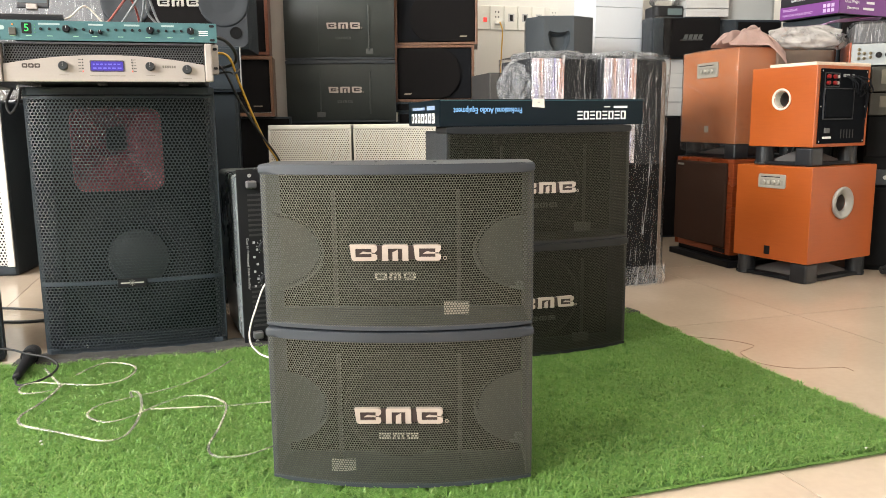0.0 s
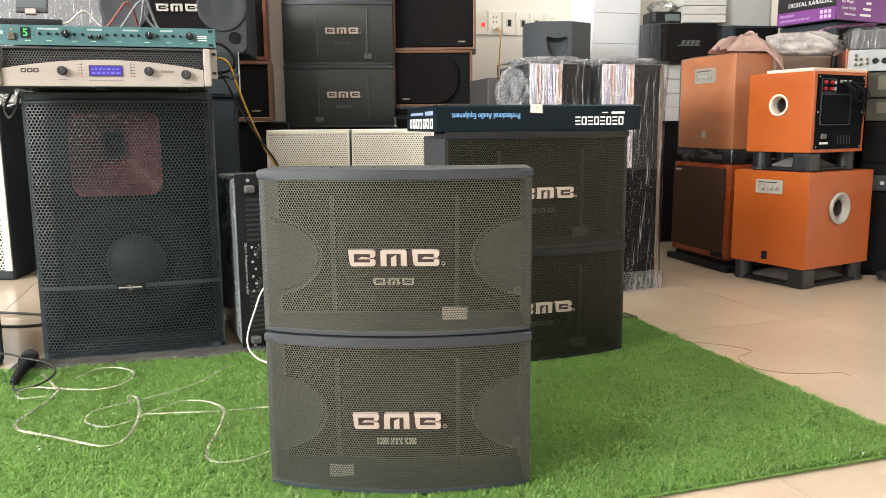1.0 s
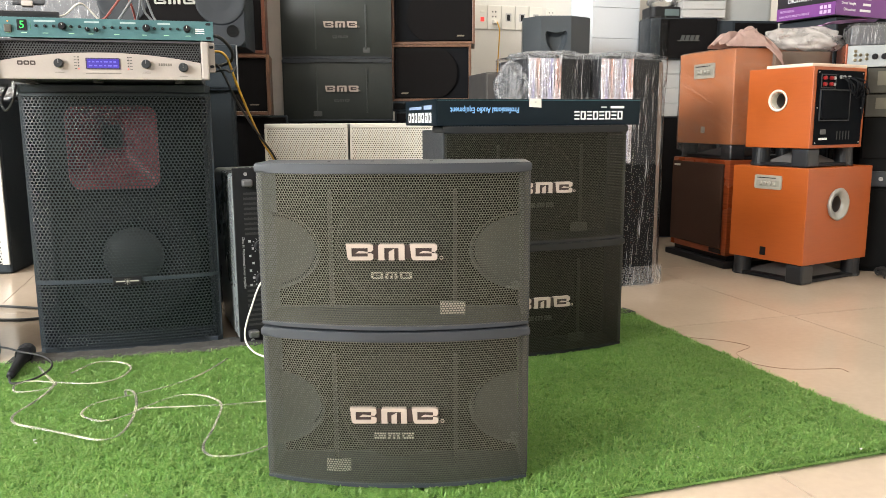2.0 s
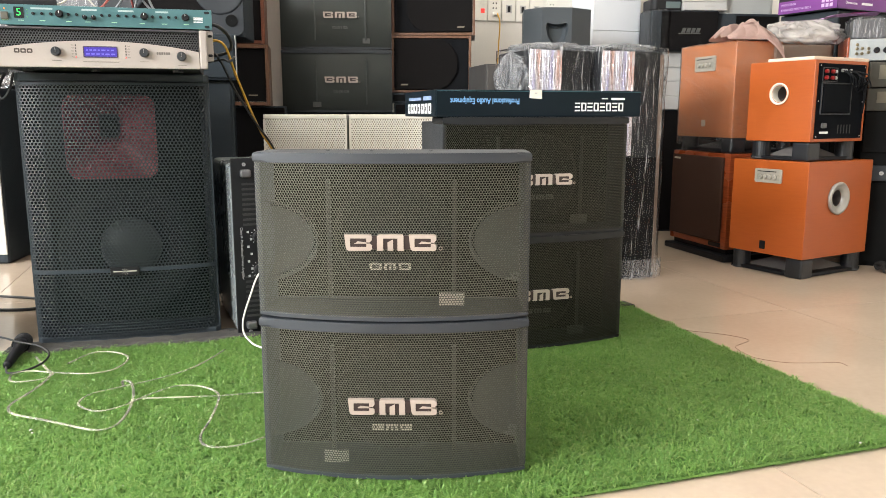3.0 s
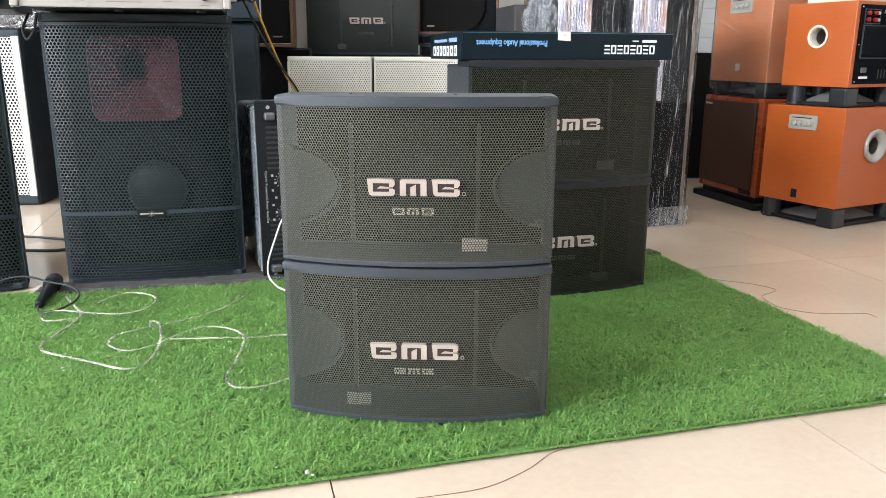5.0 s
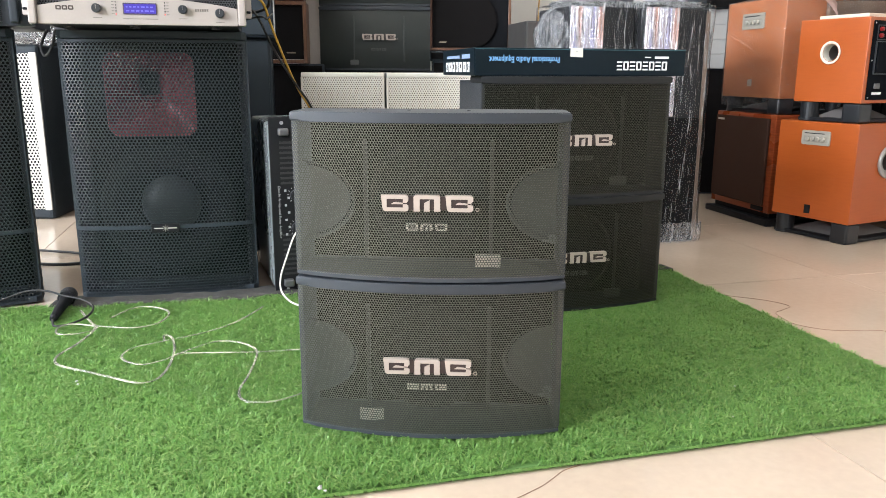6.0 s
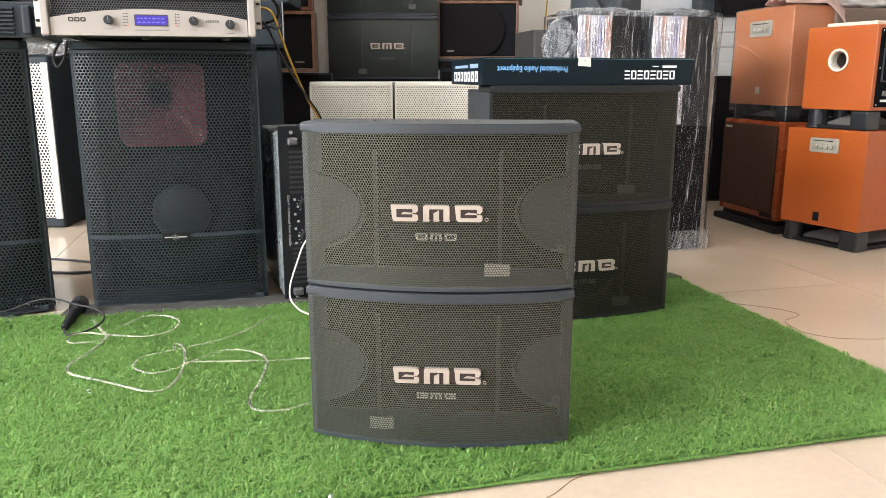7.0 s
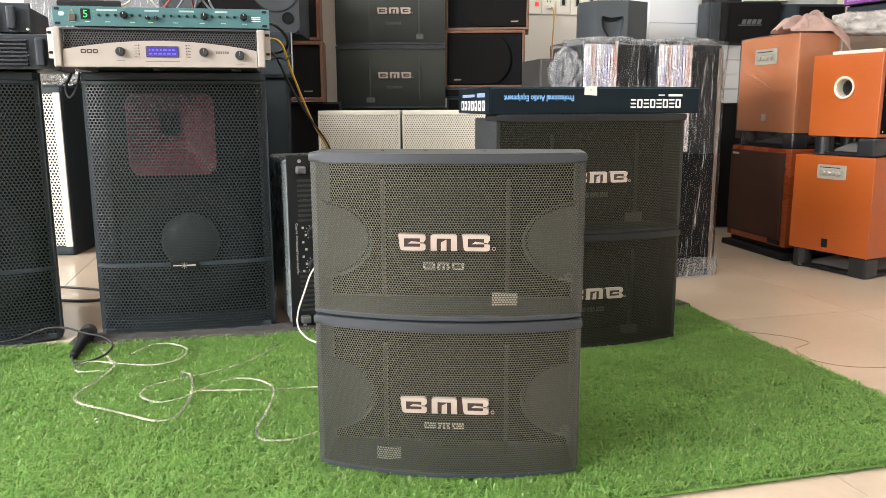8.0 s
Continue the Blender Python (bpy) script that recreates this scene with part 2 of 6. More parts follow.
def tube(points, r=0.003, n=8, bm=None, steps=6):
    """A round cable along a smooth line through the points."""
    P = [Vector(p) for p in points]
    Q = [P[0] * 2 - P[1]] + P + [P[-1] * 2 - P[-2]]
    line = []
    for i in range(1, len(Q) - 2):
        for k in range(steps):
            t = k / steps
            a, c, d, e = Q[i - 1], Q[i], Q[i + 1], Q[i + 2]
            line.append(0.5 * ((2 * c) + (d - a) * t + (2 * a - 5 * c + 4 * d - e) * t * t + (3 * c - a - 3 * d + e) * t**3))
    line.append(P[-1])
    b = bmesh.new()
    rings, side = [], Vector((0.3, 0.2, 1)).normalized()
    for i, p in enumerate(line):
        d = (line[min(i + 1, len(line) - 1)] - line[max(i - 1, 0)]).normalized()
        side = side - d * side.dot(d)
        side = side.normalized() if side.length > 1e-4 else d.orthogonal().normalized()
        up = d.cross(side)
        rings.append([b.verts.new(p + r * (math.cos(2 * math.pi * k / n) * side + math.sin(2 * math.pi * k / n) * up)) for k in range(n)])
    for a, c in zip(rings, rings[1:]):
        for k in range(n):
            b.faces.new((a[k], a[(k + 1) % n], c[(k + 1) % n], c[k]))
    b.faces.new(rings[0][::-1])
    b.faces.new(rings[-1])
    return join(bm, b)


def hexgrille(name, w, h, pitch, hole, warp=None, deep=0.0012):
    """A sheet w by h (x, z, centred) with a hole in each hexagonal cell; each hole has an inner wall."""
    row = pitch * math.sqrt(3) / 2
    nx, nz = int(w / pitch), int(h / row)
    cx, cz = [], []
    for j in range(nz):
        off = 0.5 * pitch if j % 2 else 0.0
        for i in range(nx):
            cx.append(-nx * pitch / 2 + (i + 0.25) * pitch + off)
            cz.append(-(nz - 1) * row / 2 + j * row)
    c = np.stack([np.array(cx), np.zeros(len(cx)), np.array(cz)], 1)
    ang = np.radians(30 + 60 * np.arange(6))
    ring = np.stack([np.cos(ang), 0 * ang, np.sin(ang)], 1)
    outer = c[:, None] + ring * pitch / math.sqrt(3)
    inner = c[:, None] + ring * hole
    back = inner + np.array([0, deep, 0])
    v = np.concatenate([outer, inner, back], 1).reshape(-1, 3)
    if warp:
        v[:, 1] += warp(v[:, 0], v[:, 2])
    k, base = np.arange(6), 18 * np.arange(len(c))[:, None, None]
    n = (k + 1) % 6
    f = np.concatenate([np.stack([k, n, n + 6, k + 6], 1), np.stack([k + 6, n + 6, n + 12, k + 12], 1)])
    faces = (base + f[None]).reshape(-1, 4)
    me = bpy.data.meshes.new(name)
    me.from_pydata(v.tolist(), [], faces.tolist())
    me.update()
    return me


def text(name, words, size, material, parent, m, depth=0.0004, bold=0.0):
    cu = bpy.data.curves.new(name, "FONT")
    cu.body, cu.size, cu.extrude, cu.align_x, cu.align_y = words, size, depth, "CENTER", "CENTER"
    cu.resolution_u, cu.offset = 3, bold
    tmp = bpy.data.objects.new(name, cu)
    scene.collection.objects.link(tmp)
    bpy.context.view_layer.update()
    me = bpy.data.meshes.new_from_object(tmp.evaluated_get(bpy.context.evaluated_depsgraph_get()))
    bpy.data.objects.remove(tmp)
    me.materials.clear()
    return part(name, me, material, parent, m=m)


def facing(x, y, z, roll=0.0):
    """The pose of a flat thing made in the xy plane that shall face the front at (x, y, z)."""
    return Matrix.Translation((x, y, z)) @ Matrix.Rotation(radians(90), 4, "X") @ Matrix.Rotation(radians(roll), 4, "Z")


def ring_outline(bm, x0, x1, z0, z1, t, y0, y1, r):
    a, c = rounded(x0, x1, z0, z1, r), rounded(x0 + t, x1 - t, z0 + t, z1 - t, max(r - t * 0.7, 0.0008))
    b = bmesh.new()
    n = len(a)
    L = [[b.verts.new((x, y, z)) for x, z in o] for o, y in ((a, y0), (c, y0), (a, y1), (c, y1))]
    for i in range(n):
        j = (i + 1) % n
        b.faces.new((L[0][i], L[0][j], L[1][j], L[1][i]))
        b.faces.new((L[2][i], L[2][j], L[0][j], L[0][i]))
        b.faces.new((L[1][i], L[1][j], L[3][j], L[3][i]))
    return join(bm, b)


def emblem_shapes(w, h, y0, y1):
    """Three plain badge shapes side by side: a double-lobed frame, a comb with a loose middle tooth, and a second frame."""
    u, qh = w * 0.30, 0.235
    bm = None

    def piece(pts, x):
        return plate([(x + px * u, pz * h) for px, pz in pts[::-1]], y0, y1, bm=bm)

    for x in (-w / 2, w / 2 - u):
        bm = piece([(0.0, 0.5), (0.90, 0.5), (0.97, 0.45), (1.0, 0.38), (1.0, 0.5 - qh), (0.02, 0.5 - qh)], x)
        bm = piece([(0.02, 0.5 - qh), (0.21, 0.5 - qh), (0.21, -0.5 + qh), (0.05, -0.5 + qh)], x)
        bm = piece([(0.05, -0.5 + qh), (1.0, -0.5 + qh), (1.0, -0.38), (0.97, -0.46), (0.90, -0.5), (0.16, -0.5), (0.09, -0.45)], x)
        bm = piece([(0.80, 0.5 - qh), (1.0, 0.5 - qh), (1.0, 0.16), (0.92, 0.02), (0.80, 0.02)], x)
        bm = piece([(0.80, -0.06), (0.93, -0.06), (1.0, -0.15), (1.0, -0.5 + qh), (0.80, -0.5 + qh)], x)
        bm = piece([(0.36, -0.06), (0.48, 0.08), (0.80, 0.02), (0.80, -0.06)], x)
    x = -u * 0.48
    bm = piece([(0.0, 0.40), (0.05, 0.5), (0.91, 0.5), (0.96, 0.40), (0.96, 0.5 - qh), (0.0, 0.5 - qh)], x)
    bm = piece([(0.0, 0.5 - qh), (0.22, 0.5 - qh), (0.22, -0.5), (0.0, -0.5)], x)
    bm = piece([(0.74, 0.5 - qh), (0.96, 0.5 - qh), (0.96, -0.5), (0.74, -0.5)], x)
    bm = piece([(0.38, 0.02), (0.58, 0.20), (0.58, -0.5), (0.38, -0.5)], x)
    return bm


# ---- structure ----
U0, U1, V0, V1, HIGH = -4.4, 3.7, -2.7, 3.80, 3.2


def slab(name, bm, material, label):
    ob = part(name, bm, material, None, label)
    ob.matrix_world = RM
    return tagged(ob, label, name.split("_")[0], kind="structure")


slab("wall_north", box(U0 - 0.2, U1 + 0.2, V1, V1 + 0.2, 0, HIGH, 0), WALL, "cream painted plaster wall behind the stacked loudspeakers")
slab("wall_east", box(U1, U1 + 0.2, V0, V1, 0, HIGH, 0), WALL, "cream painted plaster side wall of the shop")
# two openings added to the unseen side wall for the daylight lamps
bm = box(U0 - 0.2, U0, V0, V1, 0, 1.55, 0)
bm = box(U0 - 0.2, U0, V0, V1, 3.05, HIGH, 0, bm=bm)
bm = box(U0 - 0.2, U0, V0, -1.9, 1.55, 3.05, 0, bm=bm)
bm = box(U0 - 0.2, U0, 1.0, 1.95, 1.55, 3.05, 0, bm=bm)
bm = box(U0 - 0.2, U0, 3.25, V1, 1.55, 3.05, 0, bm=bm)
slab("wall_west", bm, WALL, "cream painted plaster side wall, out of view, with two openings added for lamps")
bm = box(U0 - 0.2, -2.7, V0 - 0.2, V0, 0, HIGH, 0)
bm = box(1.5, U1 + 0.2, V0 - 0.2, V0, 0, HIGH, 0, bm=bm)
bm = box(-2.7, 1.5, V0 - 0.2, V0, 2.75, HIGH, 0, bm=bm)
slab("wall_south", bm, WALL, "cream painted front wall with the open shop front")
slab("ceiling", box(U0 - 0.2, U1 + 0.2, V0 - 0.2, V1 + 0.2, HIGH, HIGH + 0.15, 0), CEIL, "plain white painted ceiling")
slab("ground", box(-60, 60, -60, V0 - 0.2, -0.12, -0.02, 0), mat("grey_concrete_yard", (0.35, 0.33, 0.30), 0.85, var=0.15, bump=0.4), "grey concrete ground outside the shop front")
floor = slab("floor", box(U0 - 0.2, U1 + 0.2, V0 - 0.2, V1 + 0.2, -0.10, -0.012, 0), GROUT, "polished beige ceramic tile floor with thin brown joints")
bm = box(1.878, 2.140, V1 - 0.24, V1, 0, HIGH, 0.003)
pillar = slab("pillar", bm, PILLAR, "square pillar clad with white glazed tiles")

# ---- hi-fi and karaoke loudspeakers ----


def karaoke_speaker(name, m, w, h, label, group, fine=0.0043, open_mesh=True, badge_right=True, bow=0.04, emblem_w=0.141, mesh_mat=None, trim=None, horns=True, shift=0.0, taper=0.05):
    """A wide cabinet with a bowed perforated front, charcoal mouldings above and below, and horns behind the grille."""
    t = thing(name, m, label, "loudspeaker", group)

    def arc(x):
        return -bow * (1 - (2 * x / w) ** 2)

    def outline(inset, back, half):
        xs = np.linspace(-half, half, 17)
        front = [(float(x), arc(float(x)) + inset) for x in xs]
        return front + [(half, back), (-half, back)]

    e, eb = h * 0.06, h * 0.031
    shell = CABINET if trim is None else mat("black_vinyl_cabinet", (0.028, 0.031, 0.035), 0.5, var=0.12, bump=0.25, fine=400)
    part("top_moulding", prism(outline(0, 0.10, w / 2), h - e, h, 0.006, 3), trim or TRIM, t)
    if horns and open_mesh:
        for x in (-0.105, -0.035, 0.06):
            part("screw", moved(lathe([(0.003, 0.0), (0.0028, 0.0008), (0.001, 0.001)], 10), pose(x, 0.035, h)), RUBBER, t)
    part("bottom_moulding", prism(outline(0.004, 0.10, w / 2 - 0.002), 0, eb, 0.0038, 3), trim or TRIM, t)
    half = w / 2 - 0.012
    part("cabinet_body", prism([(-half, 0.090), (half, 0.090), (half - taper, 0.27), (-half + taper, 0.27)], 0.004, h - 0.012, 0.004), shell, t)
    for s in (-1, 1):
        part("side_cheek", box(min(s * (w / 2 - 0.011), s * (w / 2 - 0.001)), max(s * (w / 2 - 0.011), s * (w / 2 - 0.001)), 0.006, 0.098, eb * 0.95, h - e * 0.95, 0.002), shell, t)
    gh = h - e - eb
    zc = eb + gh / 2
    if open_mesh:
        me = hexgrille("grille", w - 0.004, gh + fine, fine, fine * 0.425, lambda x, z: arc(x) + 0.004)
        part("grille", me, mesh_mat or GRILLE, t, "dark perforated steel grille", pose(0, 0, zc))
    else:
        bm = bmesh.new()
        xs = np.linspace(-w / 2 + 0.002, w / 2 - 0.002, 25)
        a = [[bm.verts.new((float(x), arc(float(x)) + d, z)) for x in xs] for d, z in ((0.006, -gh / 2), (0.004, -gh / 2 + 0.004), (0.004, gh / 2 - 0.004), (0.006, gh / 2))]
        for p, q in zip(a, a[1:]):
            for i in range(24):
                bm.faces.new((p[i], p[i + 1], q[i + 1], q[i]))
        part("grille", bm, FINE_GRILLE, t, "fine dark green-grey grille", pose(0, 0, zc), smooth=True)
    k = w / 0.437
    off = 0.016 if open_mesh else 0.0035
    for s in (-1, 1):
        part("grille_rib", box(shift + s * 0.098 * k - 0.003, shift + s * 0.098 * k + 0.003, arc(0.098 * k) + off - 0.003, arc(0.098 * k) + off + 0.005, h * 0.13, h * 0.84, 0.0015), RIB if open_mesh else FINE_RIB, t)
        cx = s * (w / 2 - 0.066 * k)
        if horns:
            prof = [(0.094, 0.0), (0.090, -0.006), (0.087, -0.018), (0.080, -0.034), (0.066, -0.048), (0.046, -0.057), (0.024, -0.061), (0.001, -0.062)]
            bm = moved(front_lathe([(r * k, d) for r, d in prof], 0, 0, 0, 44), Matrix.Translation((s * (w / 2 - 0.004), 0.016, h * 0.455)) @ Matrix.Diagonal((1, 1, 0.70, 1)))
            bmesh.ops.bisect_plane(bm, geom=[*bm.verts, *bm.edges, *bm.faces], plane_co=(s * (w / 2 - 0.013), 0, 0), plane_no=(s, 0, 0), clear_outer=True)
            part("tweeter_horn", bm, HORN, t, "grey plastic tweeter horn", smooth=True)
            part("bass_port", front_lathe([(0.021, 0.004), (0.023, 0.006), (0.019, 0.0), (0.016, -0.03), (0.001, -0.03)], cx + s * -0.012, 0.080, h * 0.155, 20), BAFFLE, t, smooth=True)
    if open_mesh or horns:
        part("baffle", box(-half + 0.002, half - 0.002, 0.084, 0.0895, 0.012, h - 0.018, 0), BAFFLE, t)
        prof = [(0.086, 0.004), (0.094, 0.010), (0.084, 0.012), (0.076, 0.004), (0.03, -0.024), (0.028, -0.012), (0.012, -0.004), (0.001, -0.003)]
        part("woofer", front_lathe([(r * k, d) for r, d in prof], 0, 0.012, h * 0.5), CONE, t, smooth=True)
    part("emblem", moved(emblem_shapes(emblem_w, emblem_w * 0.178, -bow - 0.003, -bow + 0.006), pose(shift, 0, h * (0.482 if open_mesh else 0.52))), EMBLEM, t, "champagne metal brand emblem")
    zi = h * (0.482 if open_mesh else 0.52)
    eh = emblem_w * 0.178
    part("emblem_inlay", moved(plate(rounded(-emblem_w * 0.47, emblem_w * 0.47, -eh * 0.40, eh * 0.44, 0.002), -bow - 0.0012, -bow + 0.004), pose(shift, 0, zi)), mat("dark_brown_enamel", (0.035, 0.022, 0.02), 0.35), t)
    sb = -bow + (0.012 if open_mesh else 0.003)
    part("small_emblem", moved(emblem_shapes(emblem_w * 0.46, emblem_w * 0.075, sb, sb + 0.003), pose(shift - 0.002, 0, h * 0.33)), FOIL if mesh_mat is None and open_mesh else DULLFOIL, t)
    bx = (1 if badge_right else -1) * 0.094 * k + shift
    yb = arc(bx) + (0.012 if open_mesh else 0.0025)
    part("foil_badge", box(bx - 0.02 * k, bx + 0.02 * k, yb, yb + 0.003, h * 0.085, h * 0.165, 0.001), FOIL if mesh_mat is None and open_mesh else DULLFOIL, t)
    part("registered_dot", front_lathe([(0.0030, 0.0), (0.0030, 0.002), (0.0021, 0.002), (0.0021, 0.0)], emblem_w / 2 + 0.0065 + shift, -bow + 0.001, zi - eh * 0.36, 14), EMBLEM, t)
    return t


RIB = mat("grey_plastic_rib", (0.018, 0.018, 0.0175), 0.4)
FINE_RIB = mat("grey_green_rib", (0.033, 0.039, 0.036), 0.45)
DULLFOIL = mat("dull_grey_badge", (0.085, 0.088, 0.084), 0.4, metal=0.2)
FINE_GRILLE = mat("dark_green_grey_fine_mesh", (0.027, 0.033, 0.030), 0.55, var=0.15)
# about a tenth of the fine mesh lets light through
_f = FINE_GRILLE.node_tree
_t, _x = _f.nodes.new("ShaderNodeBsdfTransparent"), _f.nodes.new("ShaderNodeMixShader")
_x.inputs[0].default_value = 0.10
_f.links.new(_f.nodes["Principled BSDF"].outputs[0], _x.inputs[1])
_f.links.new(_t.outputs[0], _x.inputs[2])
_f.links.new(_x.outputs[0], _f.nodes["Material Output"].inputs[0])
FX, FY = -0.0705, 1.162
for zz, right, txt in ((0.279, True, "upper"), (0.014, False, "lower")):
    karaoke_speaker("karaoke_speaker", pose(FX, FY, zz, 0, 0, -1), 0.437, 0.262,
                    "charcoal karaoke loudspeaker with bowed grille, %s of a pair" % txt, "front pair of karaoke loudspeakers", badge_right=right)
for zz, hh, txt in ((0.3015, 0.290, "upper"), (0.014, 0.287, "lower")):
    karaoke_speaker("karaoke_speaker", pose(0.245, 1.873, zz, 0, 0, 16), 0.491, hh,
                    "black karaoke loudspeaker with olive perforated grille, %s of a stack" % txt, "rear stack of karaoke loudspeakers", 0.0046, emblem_w=0.15, bow=0.035, mesh_mat=GRILLE_DARK, horns=False, taper=0.006, trim=mat("black_moulded_plastic", (0.013, 0.014, 0.015), 0.45, var=0.1, spec=0.3))
for zz, txt, rt in ((1.119, "top", False), (0.862, "upper", True), (0.605, "lower", False)):
    karaoke_speaker("karaoke_speaker", pose(-0.433, 3.25, zz, 0, 0, 3), 0.458, 0.255,
                    "dark green-grey karaoke loudspeaker, %s of a tall stack" % txt, "tall stack of karaoke loudspeakers", open_mesh=False, badge_right=rt, emblem_w=0.137, shift=0.020)


def pa_speaker(name, m, label, w=0.459, h=0.70, full=True):
    """A tall stage loudspeaker: black shell, hexagonal steel grille, red horn above a large woofer."""
    t = thing(name, m, label, "loudspeaker", "stage loudspeakers")
    d = 0.40
    b = w / 2 - 0.07
    bm = prism([(-w / 2, 0.012), (-w / 2 + 0.012, 0.0), (w / 2 - 0.012, 0.0), (w / 2, 0.012), (w / 2, 0.06), (b, d), (-b, d), (-w / 2, 0.06)], h - 0.021, h, 0.004)
    part("top_panel", bm, DARKBOX, t)
    bm = prism([(-w / 2, 0.012), (-w / 2 + 0.012, 0.0), (w / 2 - 0.012, 0.0), (w / 2, 0.012), (w / 2, 0.06), (b, d), (-b, d), (-w / 2, 0.06)], 0.006, 0.022, 0.003)
    part("bottom_panel", bm, DARKBOX, t)
    for s in (-1, 1):
        pts = [(s * w / 2, 0.012), (s * w / 2, 0.06), (s * b, d), (s * (b - 0.015), d), (s * (w / 2 - 0.014), 0.06), (s * (w / 2 - 0.012), 0.012)]
        part("side_panel", prism(pts if s > 0 else pts[::-1], 0.022, h - 0.018), DARKBOX, t)
        part("rubber_foot", box(s * 0.17 - 0.02, s * 0.17 + 0.02, 0.05, 0.09, 0, 0.008, 0.002), RUBBER, t)
    part("back_panel", box(-b, b, d - 0.015, d - 0.001, 0.022, h - 0.018, 0), DARKBOX, t)
    part("baffle", box(-w / 2 + 0.015, w / 2 - 0.015, 0.125, 0.14, 0.022, h - 0.018, 0), BAFFLE, t)
    def bowed(x):
        return -0.018 + 0.022 * (2 * x / w) ** 2 + 0.010 * np.abs(2 * x / w) ** 12

    me = hexgrille("grille", w - 0.004, h - 0.040, 0.0090, 0.0035, lambda x, z: bowed(x), 0.0016)
    part("grille", me, GRILLE_BLACK, t, "black perforated steel grille", pose(0, 0, h / 2 - 0.0085))
    for name, za, zb, d in (("grille_rim", h - 0.0295, h - 0.0225, 0.0), ("grille_rim", 0.006, 0.0135, 0.0), ("grille_band", 0.191, 0.2005, -0.002)):
        xs = [float(x) for x in np.linspace(-w / 2 + 0.003, w / 2 - 0.003, 21)]
        strip = [(x, float(bowed(x)) + d - 0.0006) for x in xs] + [(x, float(bowed(x)) + d + 0.0026) for x in xs[::-1]]
        part(name, prism(strip, za, zb), DARKBOX, t)
    if full:
        bz, bxx = 0.190, -0.002
        part("badge", box(bxx - 0.036, bxx + 0.036, -0.024, -0.0205, bz - 0.008, bz + 0.016, 0.002), BLACK, t, "black badge with silver printing")
        bm = box(bxx - 0.028, bxx - 0.006, -0.0248, -0.0242, bz + 0.0025, bz + 0.0055, 0)
        bm = box(bxx + 0.006, bxx + 0.029, -0.0248, -0.0242, bz + 0.0025, bz + 0.0055, 0, bm=bm)
        for a in range(4):
            ray = box(-0.009, 0.009, -0.0252, -0.0249, -0.0004, 0.0004, 0)
            bm = join(bm, moved(ray, Matrix.Translation((bxx, 0, bz + 0.004)) @ Matrix.Rotation(radians(45 * a), 4, "Y")))
        part("badge_print", bm, FOIL, t)
    # red horn flare; dark throat shaped to take in the walls' shade
    bm = bmesh.new()
    levels = [((-0.130, 0.092), (0.432, 0.648), 0.024, 0.03), ((-0.128, 0.090), (0.434, 0.646), 0.022, 0.03), ((-0.074, 0.006), (0.52, 0.612), 0.085, 0.014), ((-0.060, -0.008), (0.535, 0.598), 0.122, 0.01)]
    rings = []
    for (xa, xb), (za, zb), y, r in levels:
        rings.append([bm.verts.new((x, y, z)) for x, z in rounded(xa, xb, za, zb, r, 4)])
    for a, c in zip(rings, rings[1:]):
        for i in range(len(a)):
            bm.faces.new((a[i], a[(i + 1) % len(a)], c[(i + 1) % len(a)], c[i]))
    part("horn_throat", box(-0.070, 0.0, 0.1225, 0.1245, 0.525, 0.607, 0), BAFFLE, t)
    part("horn", bm, RED if full else HORN, t, "dark red horn flare" if full else "dark grey horn flare")
    prof = [(0.175, 0.0), (0.178, 0.02), (0.168, 0.024), (0.158, 0.016), (0.148, 0.022), (0.138, 0.012), (0.086, -0.040)]
    part("woofer", front_lathe(prof, 0.0, 0.10, 0.235, 48), CONE, t, smooth=True)
    part("dust_cap", front_lathe([(0.085, -0.039), (0.078, -0.020), (0.060, -0.006), (0.035, 0.002), (0.001, 0.005)], 0.0, 0.10, 0.235, 40), mat("grey_dust_cap", (0.026, 0.029, 0.031), 0.5, var=0.1), t, smooth=True)
    return t


pa_speaker("stage_speaker", pose(-0.8265, 1.9575, 0.0, 0, 0, 15.04), "tall black stage loudspeaker with hexagon grille and red horn")
pa_speaker("stage_speaker", pose(-1.350, 1.772, 0.0, 0, 0, 24), "tall black stage loudspeaker beside its twin, grey horn", full=False)

STAGE_POSE = pose(-0.8265, 1.9575, 0.0, 0, 0, 15.04)
# ---- grass mat ----
GREEN = mat("artificial_grass_blade", (0.16, 0.31, 0.07), 0.45, var=0.15, scale=5, spec=0.4)
_n = GREEN.node_tree
_g = _n.nodes.new("ShaderNodeNewGeometry")
_r = _n.nodes.new("ShaderNodeValToRGB")
_r.color_ramp.elements[0].position, _r.color_ramp.elements[0].color = 0.0, (0.135, 0.285, 0.066, 1)
_r.color_ramp.elements[1].position, _r.color_ramp.elements[1].color = 1.0, (0.34, 0.455, 0.17, 1)
_e = _r.color_ramp.elements.new(0.5)
_e.color = (0.188, 0.365, 0.088, 1)
_e = _r.color_ramp.elements.new(0.85)
_e.color = (0.240, 0.415, 0.110, 1)
_n.links.new(_g.outputs["Random Per Island"], _r.inputs["Fac"])
_n.links.new(_r.outputs[0], [x for x in _n.nodes if x.bl_idname == "ShaderNodeMix"][0].inputs[6])
